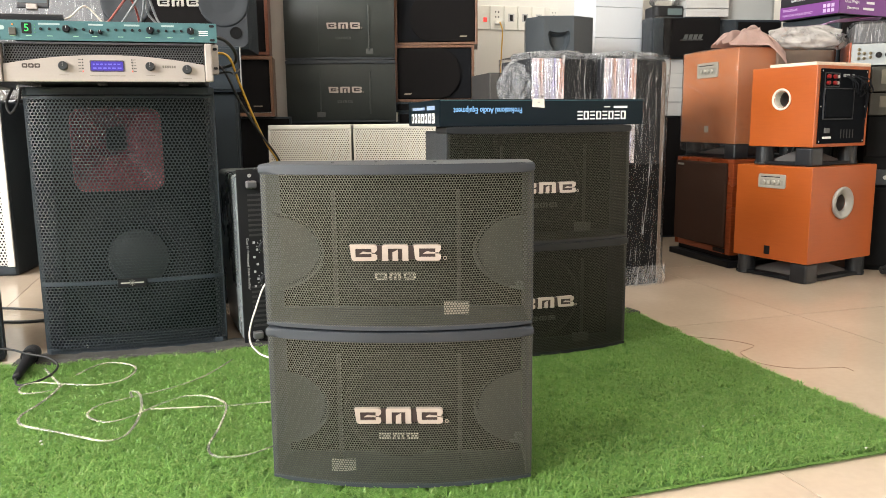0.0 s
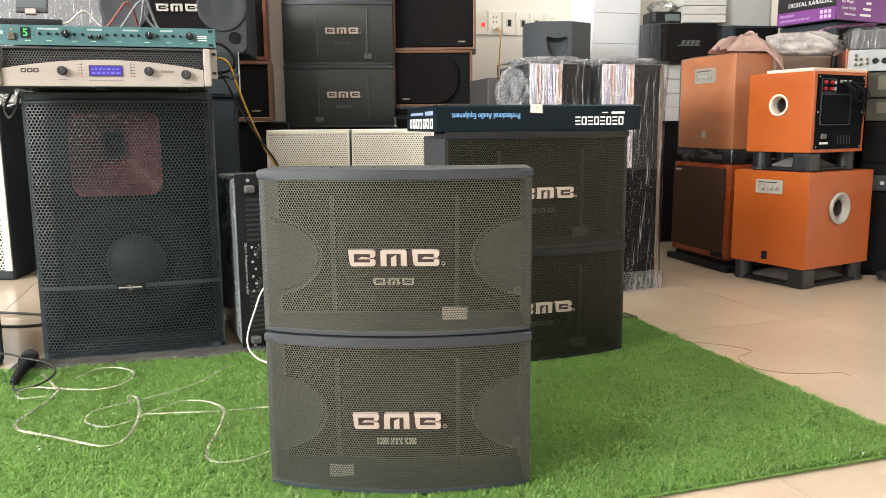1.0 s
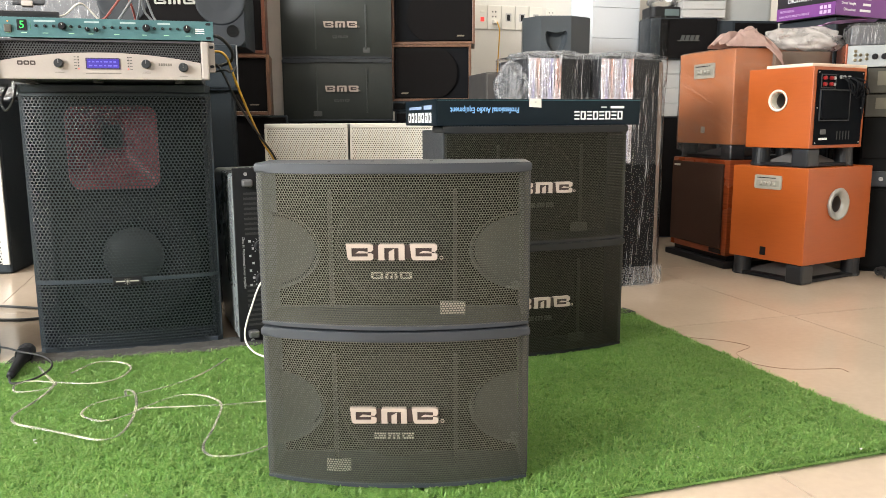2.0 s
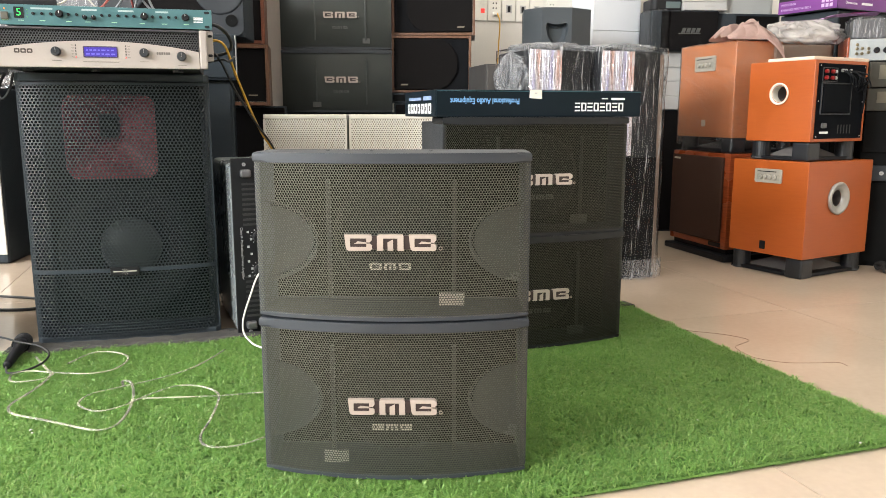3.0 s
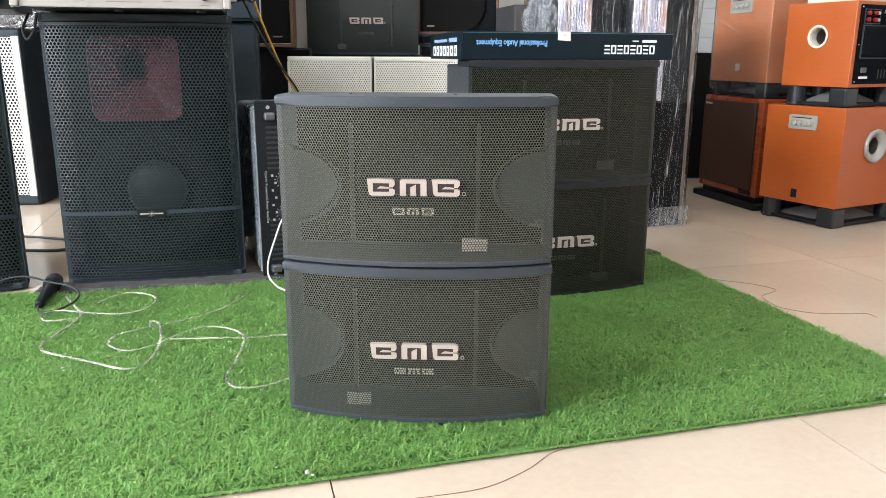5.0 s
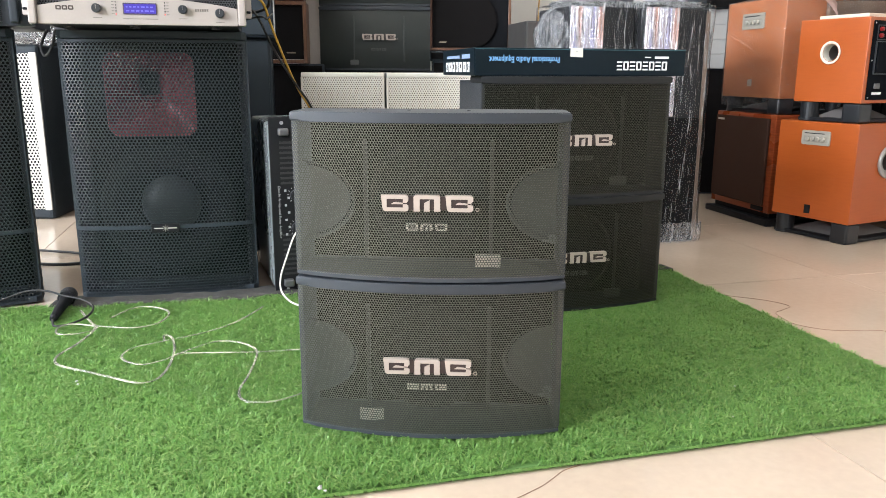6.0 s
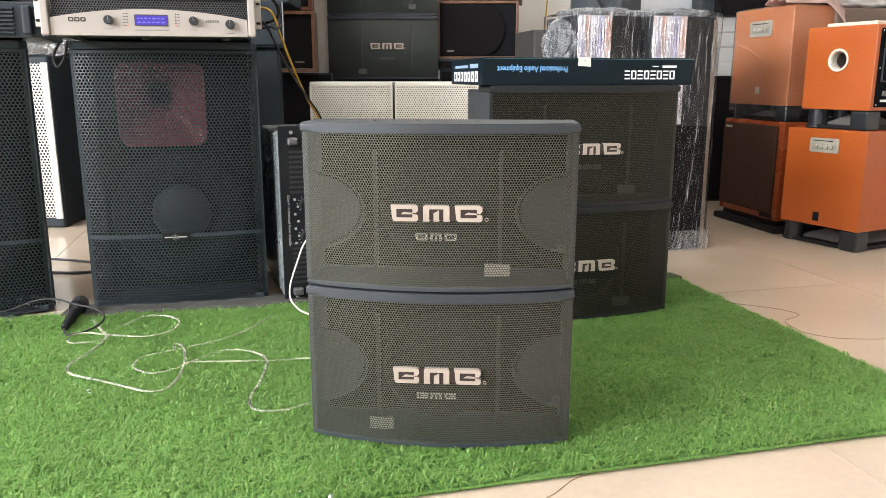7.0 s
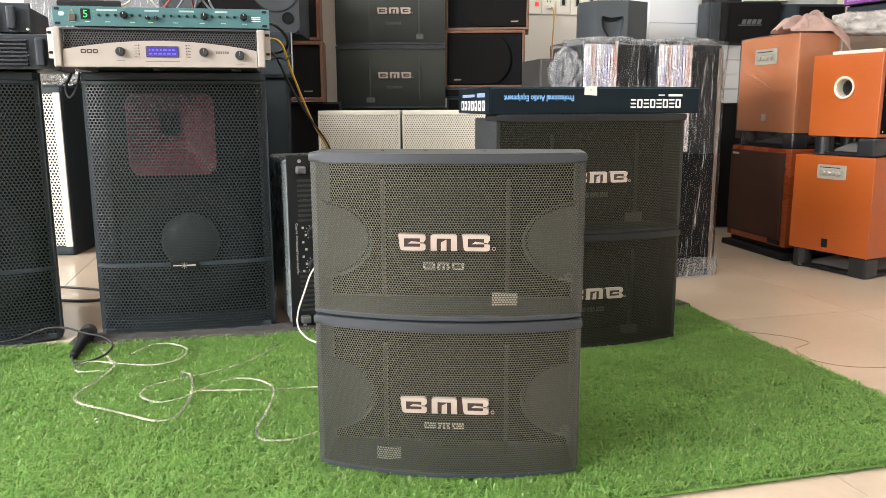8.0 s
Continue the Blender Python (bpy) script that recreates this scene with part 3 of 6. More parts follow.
# light shines through the thin blades
_l, _y = _n.nodes.new("ShaderNodeBsdfTranslucent"), _n.nodes.new("ShaderNodeMixShader")
_n.links.new(_r.outputs[0], _l.inputs["Color"])
_y.inputs[0].default_value = 0.32
_n.links.new(_n.nodes["Principled BSDF"].outputs[0], _y.inputs[1])
_n.links.new(_l.outputs[0], _y.inputs[2])
_n.links.new(_y.outputs[0], _n.nodes["Material Output"].inputs[0])
MU, MV = Vector((math.cos(radians(17.5)), math.sin(radians(17.5)), 0)), Vector((-math.sin(radians(17.5)), math.cos(radians(17.5)), 0))
MAT_CORNER = Vector((0.9045, 1.310, 0))  # its near right corner
MAT_M = Matrix(((MU.x, MV.x, 0, MAT_CORNER.x), (MU.y, MV.y, 0, MAT_CORNER.y), (0, 0, 1, 0), (0, 0, 0, 1)))
grass = thing("grass_mat", MAT_M, "green artificial grass mat lying on the tiled floor", "mat")
rng = np.random.default_rng(4)
ML, MD = 2.45, 1.081
N = 285000
# tufts of about seven blades
T = N // 7
FRINGE = 14000
tx, ty = -ML * rng.random(T), MD * rng.random(T)
own = rng.integers(0, T, N)
gx = np.clip(tx[own] + rng.normal(0, 0.0028, N), -ML, 0)
gy = np.clip(ty[own] + rng.normal(0, 0.0028, N), 0, MD)
# a fringe of blades that hang over the near and the side edges
near = rng.random(FRINGE) < 0.62
gx[:FRINGE] = np.where(near, -ML * rng.random(FRINGE), -0.0015 * rng.random(FRINGE))
gy[:FRINGE] = np.where(near, 0.0015 * rng.random(FRINGE), MD * rng.random(FRINGE))
fringe_way = np.full(N, np.nan)
fringe_way[:FRINGE] = np.where(near, -np.pi / 2, 0.0) + rng.normal(0, 0.55, FRINGE)
tall, way_ = 0.78 + 0.44 * rng.random(T), rng.random(T) * 2 * np.pi
edge = np.minimum.reduce([-gx, MD - gy, gy])
keep = (edge > 0.003 * rng.random(N)) | ~np.isnan(fringe_way)
# the strip under the felt and under the two front cabinets stays flat
wx, wy = MAT_CORNER.x + MU.x * gx + MV.x * gy, MAT_CORNER.y + MU.y * gx + MV.y * gy
ca, sa_ = math.cos(radians(15.04)), math.sin(radians(15.04))
lx, ly = (wx + 0.8265) * ca + (wy - 1.9575) * sa_, -(wx + 0.8265) * sa_ + (wy - 1.9575) * ca
keep &= ~((np.abs(lx - 0.05) < 0.34) & (ly > -0.088 + 0.02 * np.sin(lx * 23) * np.sin(lx * 9)))
keep &= ~((wx > FX - 0.213) & (wx < FX + 0.213) & (wy > FY - 0.01) & (wy < FY + 0.24))
gx, gy, own, fringe_way = gx[keep], gy[keep], own[keep], fringe_way[keep]
N = len(gx)
patch = 0.5 + 0.5 * np.sin(gx * 9 + 2 * np.sin(gy * 7)) * np.sin(gy * 11 + 1.5 * np.sin(gx * 5))
ln = (0.009 + 0.010 * rng.random(N) + 0.003 * patch) * tall[own]
az = np.where(np.isnan(fringe_way), way_[own] + rng.normal(0, 1.3, N), fringe_way)
lean = np.where(np.isnan(fringe_way), 0.65 + 0.95 * rng.random(N) ** 0.8, 1.5 + 0.5 * rng.random(N))
wd = 0.0007 + 0.0006 * rng.random(N)
dx, dy = np.cos(az), np.sin(az)
px, py = -dy, dx
base = np.stack([gx, gy, np.full(N, 0.003)], 1)
ln = np.where(np.isnan(fringe_way), ln, 0.35 * ln)
mid = base + np.stack([dx * ln * lean * 0.35, dy * ln * lean * 0.35, ln * 0.6], 1)
tip = base + np.stack([dx * ln * lean, dy * ln * lean, ln * (1.0 - 0.40 * lean)], 1)
sd = np.stack([px * wd, py * wd, 0 * wd], 1)
verts = np.stack([base - sd, base + sd, mid + sd * 0.9, mid - sd * 0.9, tip], 1).reshape(-1, 3)
idx = 5 * np.arange(N)[:, None]
quads = (idx + np.array([[0, 1, 2, 3]])).tolist()
tris = (idx + np.array([[3, 2, 4]])).tolist()
me = bpy.data.meshes.new("pile")
me.from_pydata(verts.tolist(), [], quads + tris)
me.update()
blades = part("grass", me, GREEN, grass)
part("corner_flap", moved(box(-0.10, 0.012, -0.05, 0.01, 0.0, 0.012, 0.003), pose(0, MD + 0.006, 0, 0, 0, 8)), RUBBER, grass, "black turned-up corner")
tagged(blades, kind="stuff")
part("hem", box(-ML - 0.001, 0.001, -0.0008, MD + 0.001, 0.0, 0.0010, 0.0), mat("dark_brown_hem", (0.045, 0.038, 0.024), 0.9, var=0.3), grass, "dark frayed hem")
part("backing", box(-ML + 0.004, -0.004, 0.004, MD - 0.004, 0.0010, 0.0045, 0.001), mat("dark_green_backing", (0.10, 0.21, 0.05), 0.9, var=0.2), grass)
felt = thing("felt_strip", STAGE_POSE, "grey felt strip between the grass mat and the stage speaker", "cloth")
bm = bmesh.new()
ring = [[bm.verts.new((x, y + 0.008 * noise.noise((x * 14, y * 5, 0)), max(z + 0.004 * noise.noise((x * 40, y * 40, 3)), 0.0055))) for x in np.linspace(-0.29, 0.40, 80)] for y, z in ((-0.100, 0.006), (-0.092, 0.014), (-0.075, 0.017), (-0.055, 0.012), (-0.03, 0.013), (-0.006, 0.010), (0.03, 0.0062))]
for a, c in zip(ring, ring[1:]):
    for i in range(79):
        bm.faces.new((a[i], a[i + 1], c[i + 1], c[i]))
part("felt", bm, FELT, felt, smooth=True)
crumbs = thing("litter", Matrix.Identity(4), "tiny white plastic crumbs scattered on the grass mat", "litter", kind="stuff")
LITTER = [(-0.214, 0.955, 0.0065), (-0.205, 0.948, 0.005), (-0.262, 0.969, 0.003), (0.759, 1.262, 0.004), (0.501, 1.367, 0.0032), (0.455, 1.232, 0.002), (0.518, 1.617, 0.002), (-0.76, 1.317, 0.005), (-0.752, 1.305, 0.004), (-0.40, 1.63, 0.002), (0.30, 1.50, 0.0018), (0.62, 1.42, 0.0018), (-0.50, 1.10, 0.0018)]
bm = None
for x, y, r in LITTER:
    c = bmesh.new()
    bmesh.ops.create_icosphere(c, subdivisions=1, radius=r * 0.65)
    for v in c.verts:
        v.co *= rng.uniform(0.4, 1.5)
        v.co.z *= 0.6
    bm = join(bm, moved(c, pose(x, y, 0.016 + r * 0.5)))
part("crumb", bm, WHITEBOX, crumbs)

# ---- subwoofers ----


LEGBLACK = mat("satin_black_leg_plastic", (0.014, 0.015, 0.017), 0.35, var=0.1, spec=0.5)


def foot_frame(t, x0, x1, y0, y1, z0, z1, material=None):
    """Four rounded legs joined by low boards, as under a down-firing subwoofer."""
    material = material or BLACK
    for x in (x0, x1):
        for y in (y0, y1):
            sx, sy = (1 if x == x0 else -1), (1 if y == y0 else -1)
            if x == x0 and y == y0:
                bm = box(x, x + 0.07, y, y + 0.07, z0, z1, 0.010, 3)
            else:
                bm = moved(lathe([(0.034, z0), (0.036, z0 + 0.004), (0.033, z0 + 0.010), (0.033, z1)], 24), pose(x + sx * 0.037, y + sy * 0.037, 0))
            part("leg", bm, LEGBLACK, t)
    part("base_board", box(x0 + 0.01, x1 - 0.01, y0 + 0.01, y1 - 0.01, z0 + 0.002, z0 + 0.014, 0.002), material, t)
    zz = z1 - 0.004
    bm = bmesh.new()
    lo, hi = [], []
    cx, cy = (x0 + x1) / 2, (y0 + y1) / 2
    for i, (a, c) in enumerate(((x0 + 0.05, y0 + 0.05), (x1 - 0.05, y0 + 0.05), (x1 - 0.05, y1 - 0.05), (x0 + 0.05, y1 - 0.05))):
        lo.append(bm.verts.new((a, c, z0 + 0.0145)))
    top = bm.verts.new((cx, cy, zz))
    for i in range(4):
        bm.faces.new((lo[i], lo[(i + 1) % 4], top))
    part("sound_deflector", bm, mat("grey_plastic_deflector", (0.20, 0.19, 0.18), 0.5), t)


# lower orange subwoofer: local x runs along its panel side, local y along its port side
OX, OY, OA = 1.314, 2.719, 30.0
LW, LD = 0.327, 0.384


def sub_frame(x, y, z, a):
    return pose(x, y, z, 0, 0, a)


def control_panel(t, m, w, h):
    p = part("control_panel", plate(rounded(-w / 2, w / 2, -h / 2, h / 2, 0.006), -0.004, 0.0, 0.001), mat("champagne_panel", (0.41, 0.38, 0.32), 0.35, metal=0.2), t, "champagne metal control panel", m)
    part("display", plate(rounded(-w * 0.42, w * 0.42, -h * 0.30, h * 0.12, 0.004), -0.0046, -0.004), mat("panel_recess", (0.34, 0.32, 0.27), 0.4, metal=0.2), p)
    for i in range(4):
        part("knob", front_lathe([(0.0085, 0.0), (0.0085, 0.006), (0.006, 0.0075), (0.001, 0.0075)], (i - 1.5) * w * 0.17, -0.0044, -h * 0.08, 16), mat("pale_champagne_knob", (0.38, 0.355, 0.30), 0.35, metal=0.2), p)
    part("caption", box(-w * 0.40, w * 0.30, -0.0046, -0.0042, h * 0.28, h * 0.34, 0), BLACK, p)
    return p


def holed(bm, normal, centre, r, n=30, outline=None):
    """Cuts a round hole, or one of a given outline, through the largest face that looks along the normal."""
    nv, c = Vector(normal), Vector(centre)
    bm.normal_update()
    f = max((q for q in bm.faces if q.normal.dot(nv) > 0.99), key=lambda q: q.calc_area())
    rim = list(f.edges)
    bmesh.ops.delete(bm, geom=[f], context="FACES_ONLY")
    a = nv.cross(Vector((0, 0, 1)))
    ring = [bm.verts.new(c + r * (math.cos(2 * math.pi * i / n) * a + math.sin(2 * math.pi * i / n) * Vector((0, 0, 1)))) for i in range(n)] if outline is None else [bm.verts.new(p) for p in outline]
    n = len(ring)
    rim += [bm.edges.new((ring[i], ring[(i + 1) % n])) for i in range(n)]
    bmesh.ops.triangle_fill(bm, edges=rim, use_beauty=True)
    return bm


SIDE = Matrix.Rotation(radians(-90), 4, "Z")  # turns a front-facing part so that it faces local -x


low = thing("subwoofer", sub_frame(OX, OY, 0, OA), "orange cherry subwoofer with silver port on black feet", "subwoofer", "orange subwoofers")
part("cabinet", holed(box(0, LD, 0, LW, 0.073, 0.428, 0.003), (0, -1, 0), (0.180, 0, 0.291), 0.034), ORANGE, low)
foot_frame(low, 0, LD, 0, LW, 0, 0.073)
control_panel(low, Matrix.Translation((0, 0.165, 0.37)) @ SIDE, 0.118, 0.052)
part("maker_badge", plate(rounded(-0.012, 0.012, -0.016, 0.016, 0.002), -0.002, 0.0), BLACK, low, "small black badge", Matrix.Translation((0, 0.172, 0.107)) @ SIDE)
part("port", front_lathe([(0.058, 0.0), (0.061, 0.008), (0.057, 0.012), (0.050, 0.011), (0.040, 0.006), (0.033, 0.0015), (0.031, -0.006)], 0.180, 0.0, 0.291, 36), mat("satin_silver_plastic", (0.37, 0.36, 0.335), 0.36, metal=0.4), low, "satin silver port", smooth=True)
TUBE = mat("grey_brown_port_tube", (0.11, 0.09, 0.08), 0.6)
part("port_tube", front_lathe([(0.0308, -0.007), (0.030, -0.14)], 0.180, 0.0, 0.291, 30), TUBE, low, smooth=True)
part("port_hole", front_lathe([(0.031, 0.0), (0.001, 0.0006)], 0.180, 0.139, 0.291, 30), BAFFLE, low)

up = thing("subwoofer", sub_frame(1.319, 2.742, 0.428, 30.5), "orange cherry subwoofer turned round, its black rear panel showing", "subwoofer", "orange subwoofers")
UW, UD, UH0, UH1 = 0.272, 0.315, 0.070, 0.360
part("cabinet", holed(box(0, UD, 0, UW, UH0, UH1, 0.003), (-1, 0, 0), (0, 0.139, 0.243), 0.030), ORANGE, up)
foot_frame(up, 0.005, UD - 0.005, 0.005, UW - 0.005, 0, UH0)
part("port", front_lathe([(0.0395, 0.0), (0.0405, 0.003), (0.0375, 0.005), (0.0340, 0.0035), (0.0305, -0.001), (0.0292, -0.008), (0.0286, -0.030)], 0, 0, 0, 32), mat("cream_plastic_port", (0.64, 0.60, 0.51), 0.35), up, "cream port ring", Matrix.Translation((0, 0.139, 0.243)) @ SIDE, smooth=True)
part("port_tube", front_lathe([(0.0288, -0.029), (0.0280, -0.12)], 0, 0, 0, 30), TUBE, up, m=Matrix.Translation((0, 0.139, 0.243)) @ SIDE, smooth=True)
part("port_hole", front_lathe([(0.0284, 0.0), (0.001, 0.0006)], 0, 0, 0, 30), BAFFLE, up, m=Matrix.Translation((0.119, 0.139, 0.243)) @ SIDE)
rp = part("rear_panel", plate(rounded(0.018, UD - 0.018, UH0 + 0.012, UH1 - 0.012, 0.004), -0.003, 0.0), mat("matt_black_panel", (0.005, 0.006, 0.008), 0.75, spec=0.04), up, "black rear connection panel")
part("heat_sink", box(0.045, 0.205, -0.010, -0.0032, UH0 + 0.105, UH0 + 0.205, 0.003), mat("black_ribbed_aluminium", (0.005, 0.006, 0.008), 0.7, spec=0.05), rp)
REDPLUG = mat("red_plastic_terminal", (0.24, 0.012, 0.012), 0.35)
for i, (x, z) in enumerate(((0.055, 0.250), (0.092, 0.250), (0.055, 0.228), (0.092, 0.228))):
    part("terminal", front_lathe([(0.007, 0.0), (0.007, 0.010), (0.004, 0.012), (0.001, 0.012)], x, -0.003, UH0 + z, 12), REDPLUG, rp)
for i, (x, z) in enumerate(((0.112, 0.25), (0.112, 0.228), (0.15, 0.255), (0.17, 0.255), (0.20, 0.255))):
    part("socket", front_lathe([(0.006, 0.0), (0.006, 0.006), (0.003, 0.006), (0.001, 0.001)], x, -0.003, UH0 + z, 12), STEEL, rp)
PANELGREY = mat("dark_grey_panel_edge", (0.022, 0.025, 0.029), 0.5)
part("terminal_frame", ring_outline(None, 0.038, 0.124, UH0 + 0.214, UH0 + 0.264, 0.003, -0.0055, -0.003, 0.003), PANELGREY, rp)
part("sink_frame", ring_outline(None, 0.036, 0.214, UH0 + 0.098, UH0 + 0.211, 0.004, -0.0075, -0.003, 0.003), PANELGREY, rp)
for x in (0.026, UD - 0.026):
    for z in (UH0 + 0.020, (UH0 + UH1) / 2, UH1 - 0.020):
        part("screw", front_lathe([(0.003, 0), (0.0026, 0.001), (0.0005, 0.0014)], x, -0.003, z, 8), STEEL, rp)
part("voltage_label", box(0.045, 0.095, -0.0036, -0.0032, UH0 + 0.030, UH0 + 0.038, 0), PRINTWHITE, rp)
part("switch", box(0.05, 0.08, -0.008, -0.0032, UH0 + 0.05, UH0 + 0.068, 0.002), mat("grey_rocker_switch", (0.09, 0.09, 0.09), 0.4), rp)
for i in range(5):
    part("vent_slot", box(0.15 + i * 0.018, 0.156 + i * 0.018, -0.0036, -0.0032, UH0 + 0.03, UH0 + 0.062, 0), RUBBER, rp)
for k in range(7):
    pts = [(0.15 + 0.012 * k, -0.010, UH0 + 0.255), (0.145 + 0.014 * k, -0.038 - 0.003 * k, UH0 + 0.235 - 0.006 * (k % 3)), (0.165 + 0.013 * k, -0.034, UH0 + 0.205 - 0.008 * (k % 4)), (0.205 + 0.010 * k, -0.028 - 0.003 * k, UH0 + 0.200 + 0.007 * (k % 3)), (0.235 + 0.007 * k, -0.020, UH0 + 0.225 + 0.004 * (k % 4)), (0.27 + 0.003 * k, -0.014, UH0 + 0.205 - 0.006 * k), (0.285, -0.010, UH0 + 0.15 - 0.008 * k)]
    part("audio_lead", tube(pts, 0.0021, 6), mat("black_lead_sheath", (0.008, 0.009, 0.011), 0.6, spec=0.1), up, "black audio lead", smooth=True)

# darker pair: mahogany subwoofer below, film-wrapped pale one on top
DX, DY, DA = 1.162, 3.075, 16.0  # front corner; local -x side is its front
dk = thing("subwoofer", sub_frame(DX, DY, 0, DA), "dark mahogany subwoofer with brown cloth front on a black plinth", "subwoofer", "dark subwoofers")
DWD, DLN = 0.30, 0.405
part("plinth", box(-0.020, DWD, -0.022, DLN + 0.012, 0, 0.026, 0.006), BLACK, dk)
part("neck", box(0.015, DWD - 0.02, 0.012, DLN - 0.01, 0.026, 0.048, 0.003), BLACK, dk)
part("cabinet", box(0, DWD, 0, DLN, 0.048, 0.440, 0.003), REDWOOD, dk)
part("grille_cloth", box(-0.014, -0.001, 0.03, DLN - 0.012, 0.075, 0.424, 0.006, 3), CLOTH_DARK, dk, "dark brown cloth grille")
part("nameplate", box(-0.0155, -0.014, DLN - 0.075, DLN - 0.03, 0.404, 0.412, 0), FOIL, dk)
part("control_recess", box(-0.004, -0.001, 0.03, 0.11, 0.054, 0.072, 0.002), BLACK, dk)
pk = thing("subwoofer", sub_frame(DX + 0.006, DY + 0.02, 0.440, DA - 1), "pale cherry subwoofer wrapped in clear stretch film", "subwoofer", "dark subwoofers")
foot_frame(pk, 0.0, 0.32, 0.0, 0.385, 0, 0.062)
part("cabinet", box(0, 0.325, 0, 0.395, 0.062, 0.444, 0.003), PINKWOOD, pk)
control_panel(pk, Matrix.Translation((0, 0.207, 0.365)) @ SIDE, 0.150, 0.062)
part("maker_badge", plate(rounded(-0.014, 0.014, -0.014, 0.014, 0.003), -0.002, 0.0), FOIL, pk, "", Matrix.Translation((0, 0.200, 0.120)) @ SIDE)


def crinkled_wrap(x0, x1, y0, y1, z0, z1, amp, seed, nz=40, nu=120, sag=0.02, freq=(26, 4), top=True):
    """A film skin round a box, with vertical creases and a ragged lower hem."""
    pts, per = [], 2 * (x1 - x0 + y1 - y0)
    bm = bmesh.new()
    grid = []
    for j in range(nz + 1):
        z = z0 + (z1 - z0) * j / nz
        row = []
        for i in range(nu):
            s = per * i / nu
            if s < x1 - x0:
                p, nrm = Vector((x0 + s, y0, 0)), Vector((0, -1, 0))
            elif s < x1 - x0 + y1 - y0:
                p, nrm = Vector((x1, y0 + s - (x1 - x0), 0)), Vector((1, 0, 0))
            elif s < 2 * (x1 - x0) + y1 - y0:
                p, nrm = Vector((x1 - (s - (x1 - x0) - (y1 - y0)), y1, 0)), Vector((0, 1, 0))
            else:
                p, nrm = Vector((x0, y1 - (s - 2 * (x1 - x0) - (y1 - y0)), 0)), Vector((-1, 0, 0))
            nn = noise.noise((s * freq[0] + 0.8 * math.sin(z * 9), z * freq[1], seed)) + 0.5 * noise.noise((s * freq[0] * 2.7, z * freq[1] * 2, seed + 5))
            d = 0.003 + amp * max(nn, -0.2) + amp * 0.25
            zz = z - (sag * (0.5 + noise.noise((s * 12, seed, 1))) if j == 0 else 0)
            row.append(bm.verts.new((p.x + nrm.x * d, p.y + nrm.y * d, zz)))
        grid.append(row)
    for a, c in zip(grid, grid[1:]):
        for i in range(nu):
            bm.faces.new((a[i], a[(i + 1) % nu], c[(i + 1) % nu], c[i]))
    if top:
        cx, cy = (x0 + x1) / 2, (y0 + y1) / 2
        prev = grid[-1]
        for f, lift in ((0.85, 0.004), (0.5, 0.006), (0.15, 0.003)):
            ring = [bm.verts.new((cx + (v.co.x - cx) * f / 1.0, cy + (v.co.y - cy) * f, z1 + lift + 0.006 * noise.noise((v.co.x * 20, v.co.y * 20, seed + f * 9)))) for v in grid[-1]]
            for i in range(nu):
                bm.faces.new((prev[i], prev[(i + 1) % nu], ring[(i + 1) % nu], ring[i]))
            prev = ring
        bm.faces.new(prev)
    return bm


WRAP_SOFT = film("thin_clear_film", 0.24, 0.14, (0.95, 0.92, 0.9), (30, 3.2, 70), 0.52, 0.86, 0.03, (0.38, 0, 0), 1.35)
part("stretch_film", crinkled_wrap(-0.002, 0.327, -0.002, 0.397, 0.035, 0.446, 0.004, 3, freq=(12, 14)), WRAP_SOFT, pk, "thin clear stretch film", smooth=True).visible_shadow = False

# ---- rack gear on the stage loudspeaker ----
STAGE = pose(-0.8265, 1.9575, 0.0, 0, 0, 15.04)
amp = thing("power_amplifier", STAGE @ pose(-0.0085, -0.12, 0.700), "cream rack power amplifier with blue display on the stage loudspeaker", "amplifier")
part("case", box(-0.222, 0.222, 0.012, 0.36, 0.006, 0.096, 0.002), mat("dark_grey_steel_case", (0.06, 0.06, 0.065), 0.45, metal=0.4), amp)
part("vent_backing", box(-0.222, 0.222, 0.010, 0.0118, 0.044, 0.095, 0), BAFFLE, amp)
me = hexgrille("vent_mesh", 0.448, 0.046, 0.0062, 0.0023)
part("vent_mesh", me, mat("dark_grey_steel_case", (0, 0, 0)), amp, "dark perforated vent", pose(0, 0.007, 0.071))
arch = [(-0.225, 0.007), (0.225, 0.007), (0.225, 0.047)] + [(x, 0.047 + 0.022 * (1 - (x / 0.225) ** 2)) for x in np.linspace(0.22, -0.22, 25)] + [(-0.225, 0.047)]
part("front_panel", plate(arch, -0.004, 0.006, 0.0015), AMPWHITE, amp, "cream lacquered front panel")
part("top_rail", box(-0.225, 0.225, 0.000, 0.010, 0.0935, 0.0985, 0.001), mat("dark_grey_steel_case", (0, 0, 0)), amp)
